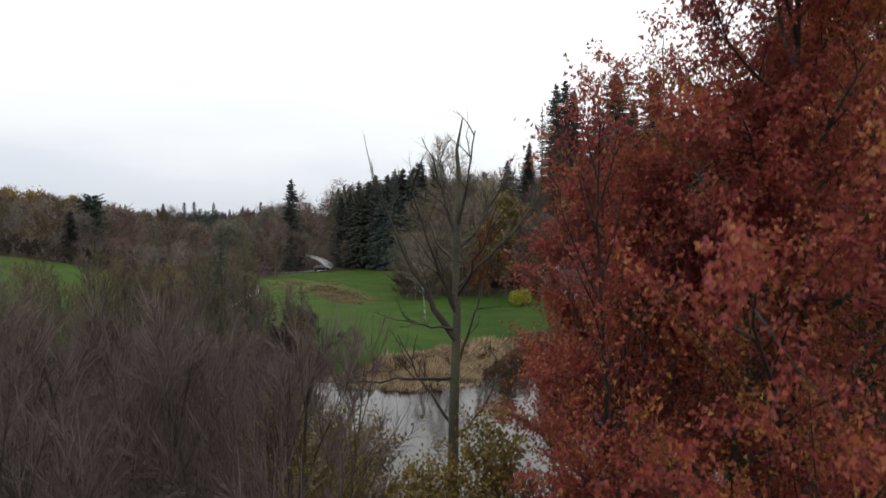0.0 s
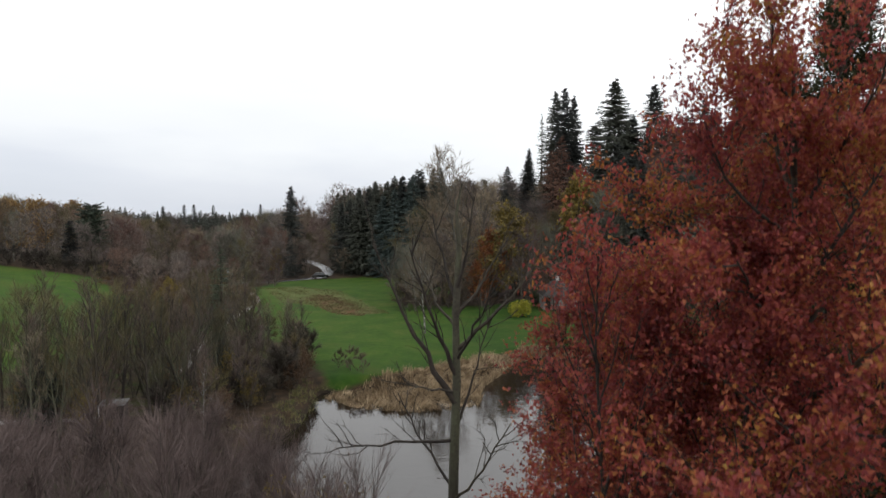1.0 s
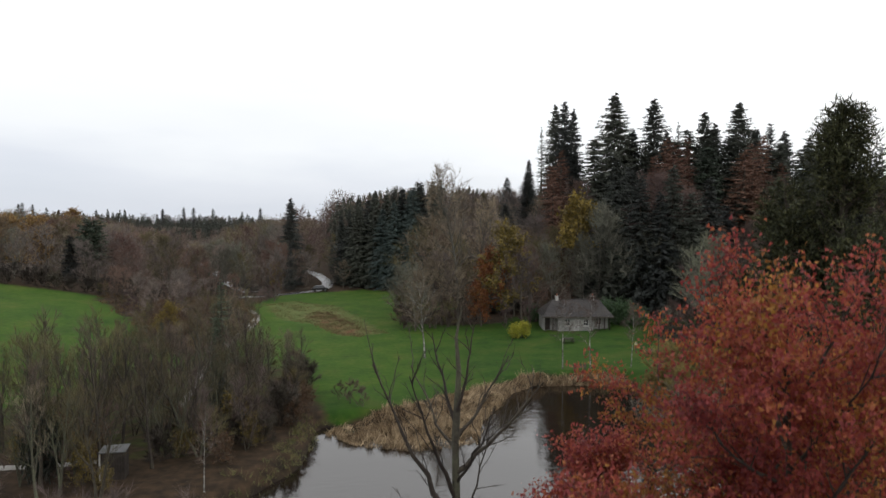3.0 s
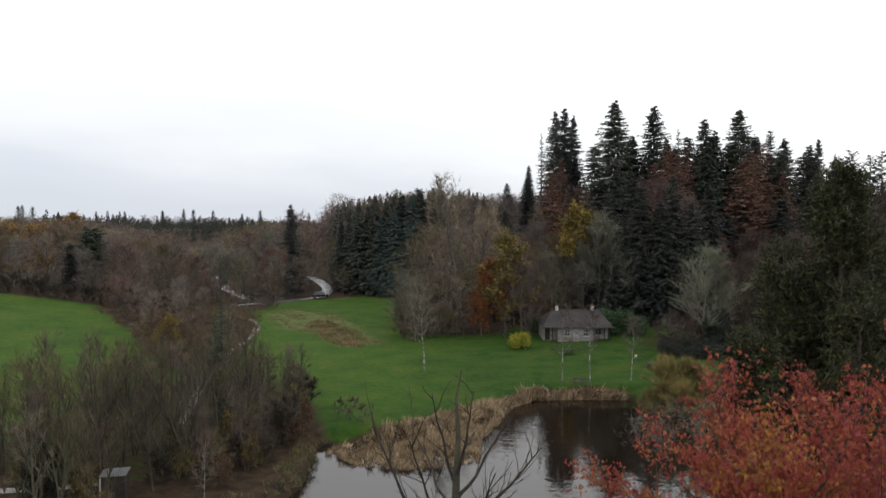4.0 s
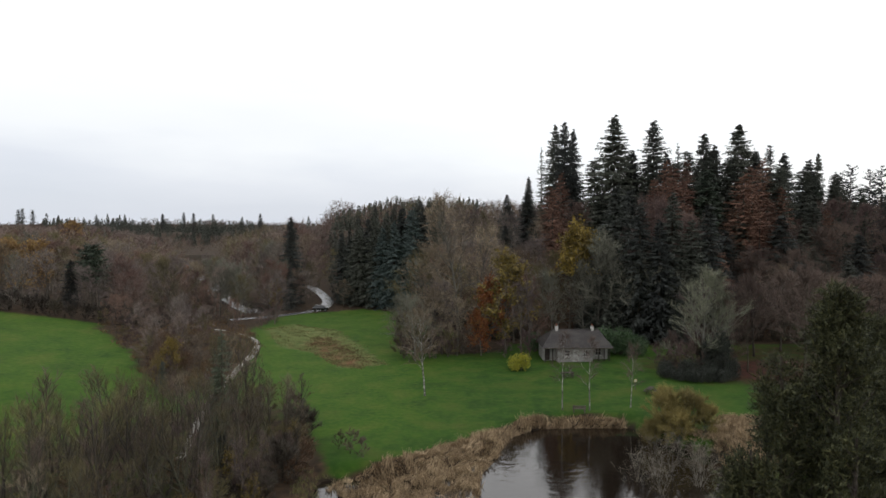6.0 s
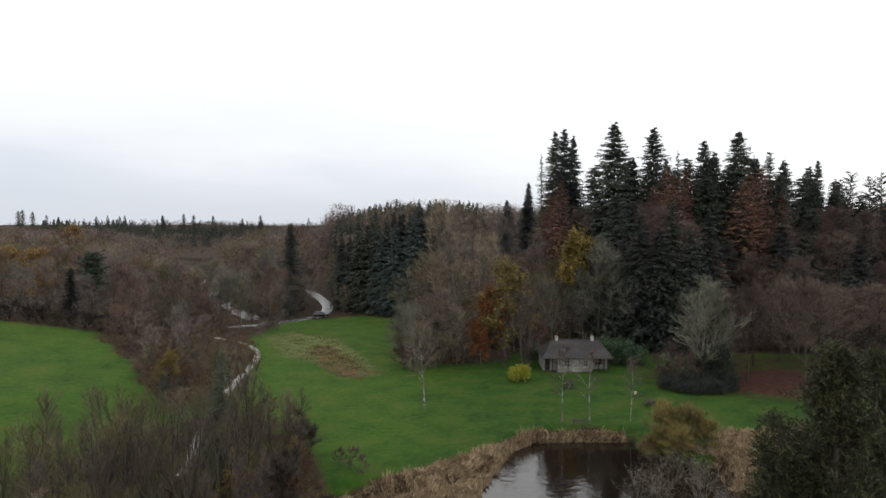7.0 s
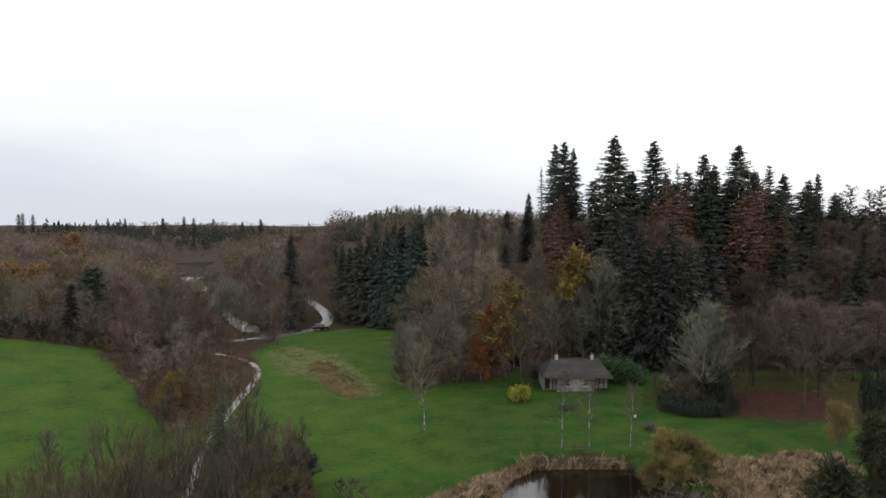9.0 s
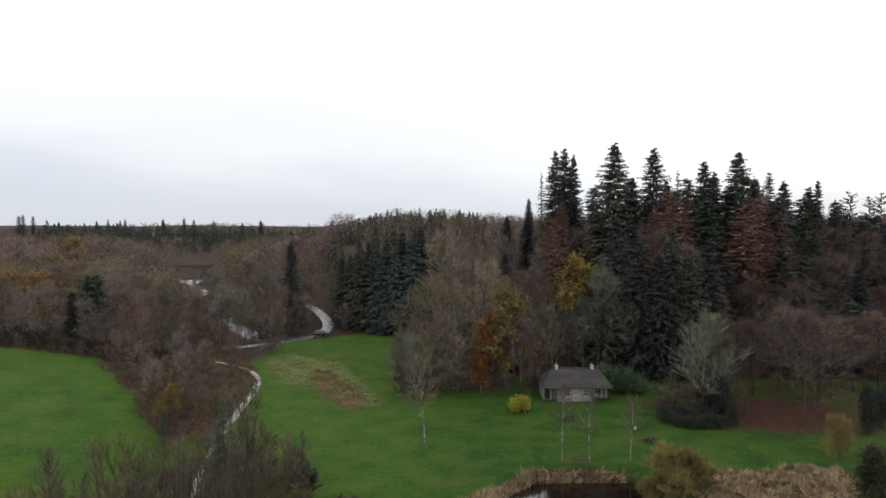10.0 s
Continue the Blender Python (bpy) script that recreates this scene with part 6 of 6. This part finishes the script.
def notice_hut(x, y):
    """A dark boarded shelter with a pale lid-like roof."""
    root = thing("wooden_hut", pose(x, y, at(x, y), 0, 0, 12), "small dark boarded hut with a pale flat roof", "hut")
    n = 9
    for k in range(n):
        a = -0.85 + 1.7 * k / n
        part("board", boxed(a, a + 0.18, -0.62, -0.58, -0.3, 1.95), DARK_WOOD, root)
        part("board", boxed(a, a + 0.18, 0.58, 0.62, -0.3, 1.95), DARK_WOOD, root)
    for sx in (-1, 1):
        for k in range(6):
            a = -0.575 + 1.15 * k / 6
            part("board", boxed(sx * 0.85 - 0.02, sx * 0.85 + 0.02, a, a + 0.18, -0.3, 1.95), DARK_WOOD, root)
    part("roof", boxed(-0.98, 0.98, -0.75, 0.75, 0, 0.07, 0.015, m=pose(0, 0, 2.0, 4)), METAL, root, "pale grey sheet roof")
    root.scale = (0.9, 0.9, 1.0)
    part("post", boxed(-0.93, -0.83, -0.74, -0.64, -0.3, 1.9), WHITE, root, "white-painted corner post")


notice_hut(-23.1, 43.9)


def fence(points, label):
    """Posts and two rails along a line of points."""
    root = thing("fence", pose(0, 0, 0), label, "fence")
    pts = np.array(points, float)
    seg = np.concatenate([[0], np.cumsum(np.hypot(*np.diff(pts, axis=0).T))])
    s = np.arange(0, seg[-1] + 0.01, 2.2)
    xy = [(float(np.interp(a, seg, pts[:, 0])), float(np.interp(a, seg, pts[:, 1]))) for a in s]
    for x, y in xy:
        part("post", boxed(x - 0.07, x + 0.07, y - 0.07, y + 0.07, at(x, y) - 0.3, at(x, y) + 1.15), DARK_WOOD, root)
    for (xa, ya), (xb, yb) in zip(xy, xy[1:]):
        za, zb = at(xa, ya), at(xb, yb)
        for h in (0.55, 1.0):
            m = look((xa, ya, za + h), (xb, yb, zb + h))
            ln = math.dist((xa, ya, za), (xb, yb, zb))
            part("rail", boxed(-0.03, 0.03, -0.06, 0.06, -ln, 0, m=m), DARK_WOOD, root)


fence([(-46, 151.5), (-38, 155), (-30, 157.5)], "dark post and rail fence along the lane")
fence([(66, 112), (84, 108), (100, 104)], "weathered post and rail fence at the wood's edge")


def car(x, y, turn):
    root = thing("car", pose(x, y, at(x, y) + 0.05, 0, 0, turn), "black car parked beside the lane", "car")
    bm = box(bmesh.new(), -2.1, 2.1, -0.86, 0.86, 0.32, 0.92, 0.12)
    part("body", bm, CAR_PAINT, root)
    bm = bmesh.new()
    r = bmesh.ops.create_cube(bm, size=1.0)["verts"]
    for v in r:
        up = v.co.z > 0
        v.co = Vector((v.co.x * (2.1 if up else 3.1) - 0.25, v.co.y * (1.3 if up else 1.66), 1.48 if up else 0.9))
    part("cabin", bm, GLASS, root, "dark glazed cabin")
    part("roof", boxed(-1.3, 0.8, -0.64, 0.64, 1.48, 1.53, 0.02), CAR_PAINT, root)
    for sx in (-1.3, 1.3):
        for sy in (-0.8, 0.8):
            bm = bmesh.new()
            bmesh.ops.create_cone(bm, cap_ends=True, segments=20, radius1=0.33, radius2=0.33, depth=0.22, matrix=pose(sx, sy, 0.33, 90))
            w = part("wheel", bm, RUBBER, root)
            bm = bmesh.new()
            bmesh.ops.create_cone(bm, cap_ends=True, segments=16, radius1=0.2, radius2=0.2, depth=0.24, matrix=pose(sx, sy, 0.33, 90))
            part("rim", bm, METAL, w)
    for sy in (-0.62, 0.62):
        part("headlight", boxed(2.05, 2.11, sy - 0.18, sy + 0.18, 0.62, 0.78, 0.02), WHITE, root)
        part("tail_light", boxed(-2.11, -2.05, sy - 0.18, sy + 0.18, 0.66, 0.84, 0.02), CLAY, root)


car(-31.3, 160.8, 12)


def weir(x, y, turn):
    root = thing("weir", pose(x, y, -0.9, 0, 0, turn), "dark earth-stained weir at the lake's far end", "weir")
    part("sill", boxed(-18, 18, -0.5, 0.5, -1, 2.2, 0.1), BROWN_WOOD, root)
    part("coping", boxed(-18.2, 18.2, -0.7, 0.7, 2.2, 2.5, 0.05), BROWN_WOOD, root)


weir(-166, 424, 18)


# ---- rough growth ----
def tufts(name, places, height, width, spread, per, mat, label, category, seed):
    """Tussocks: sheaves of blades, too many to count."""
    rng = np.random.default_rng(seed)
    n = len(places)
    b = np.repeat(np.stack([places[:, 0], places[:, 1], land(places[:, 0], places[:, 1]) - 0.03], -1), per, 0)
    size = np.repeat(rng.uniform(0.6, 1.3, n), per)
    b[:, :2] += rng.normal(0, spread, (n * per, 2)) * size[:, None]
    d = np.stack([rng.normal(0, 0.55, n * per), rng.normal(0, 0.55, n * per), np.ones(n * per)], -1)
    d /= np.linalg.norm(d, axis=1)[:, None]
    tagged(piece(name, mesh_of(name, [blades(rng, b, d, height * size * rng.uniform(0.6, 1.2, n * per), width)], mat)), label, category, kind="stuff")


def places_in(poly, count, seed, power=1.0):
    rng = np.random.default_rng(seed)
    p = np.array(poly, float)
    q = rng.uniform(p.min(0), p.max(0), (count * 3, 2))
    q = q[in_area(q[:, 0], q[:, 1], poly) > 0]
    nz = np.sin(q[:, 0] * 0.8 + 1.1 * np.sin(q[:, 1] * 0.5)) * np.sin(q[:, 1] * 0.6)
    return q[nz > rng.uniform(-1.0, 0.6, len(q)) * power][:count]


tufts("bracken", places_in(HEATH, 260, 31, 1.6), 0.4, 0.07, 0.55, 14, BRACKEN, "clumps of dead brown bracken on the lawn", "bracken", 1)
tufts("rough_grass", places_in(ROUGH, 500, 32), 0.35, 0.08, 0.5, 16, STRAW, "pale tussocks of rough grass on the lawn", "grass", 2)
tufts("bracken", places_in(SCRUB, 420, 33), 0.8, 0.12, 0.5, 20, BRACKEN, "dead bracken among brown scrub", "bracken", 3)
shore = [(x, y) for x, y in zip(np.interp(np.linspace(0, 1, 60), np.linspace(0, 1, 7), [-12, -11.8, -13.5, -16.5, -19.5, -21.5, -22]), np.interp(np.linspace(0, 1, 60), np.linspace(0, 1, 7), [58, 49, 42, 36, 30, 25, 22]))]
shore = np.repeat(np.array(shore), 5, 0) + np.random.default_rng(4).normal(0, 0.7, (300, 2))
tufts("rough_grass", shore, 0.5, 0.05, 0.25, 14, STRAW, "rough tussocks along the pond's bank", "grass", 5)

bank = np.random.default_rng(6)
u = bank.uniform(0, 1, 420)
bank_places = np.stack([np.interp(u, (0, 0.35, 0.6, 0.8, 1), (12, 21, 25.5, 29.5, 33)), np.interp(u, (0, 0.35, 0.6, 0.8, 1), (70.6, 70.6, 69.6, 64.5, 60))], -1) + bank.normal(0, 0.55, (420, 2))
tufts("dead_reeds", bank_places, 0.75, 0.07, 0.25, 14, REED, "fringe of dead reeds on the pond's muddy bank", "reeds", 7)
tufts("rough_grass", bank_places + np.array((0, 0.9)), 0.4, 0.06, 0.3, 10, STRAW, "rough tussocks along the pond's bank", "grass", 8)
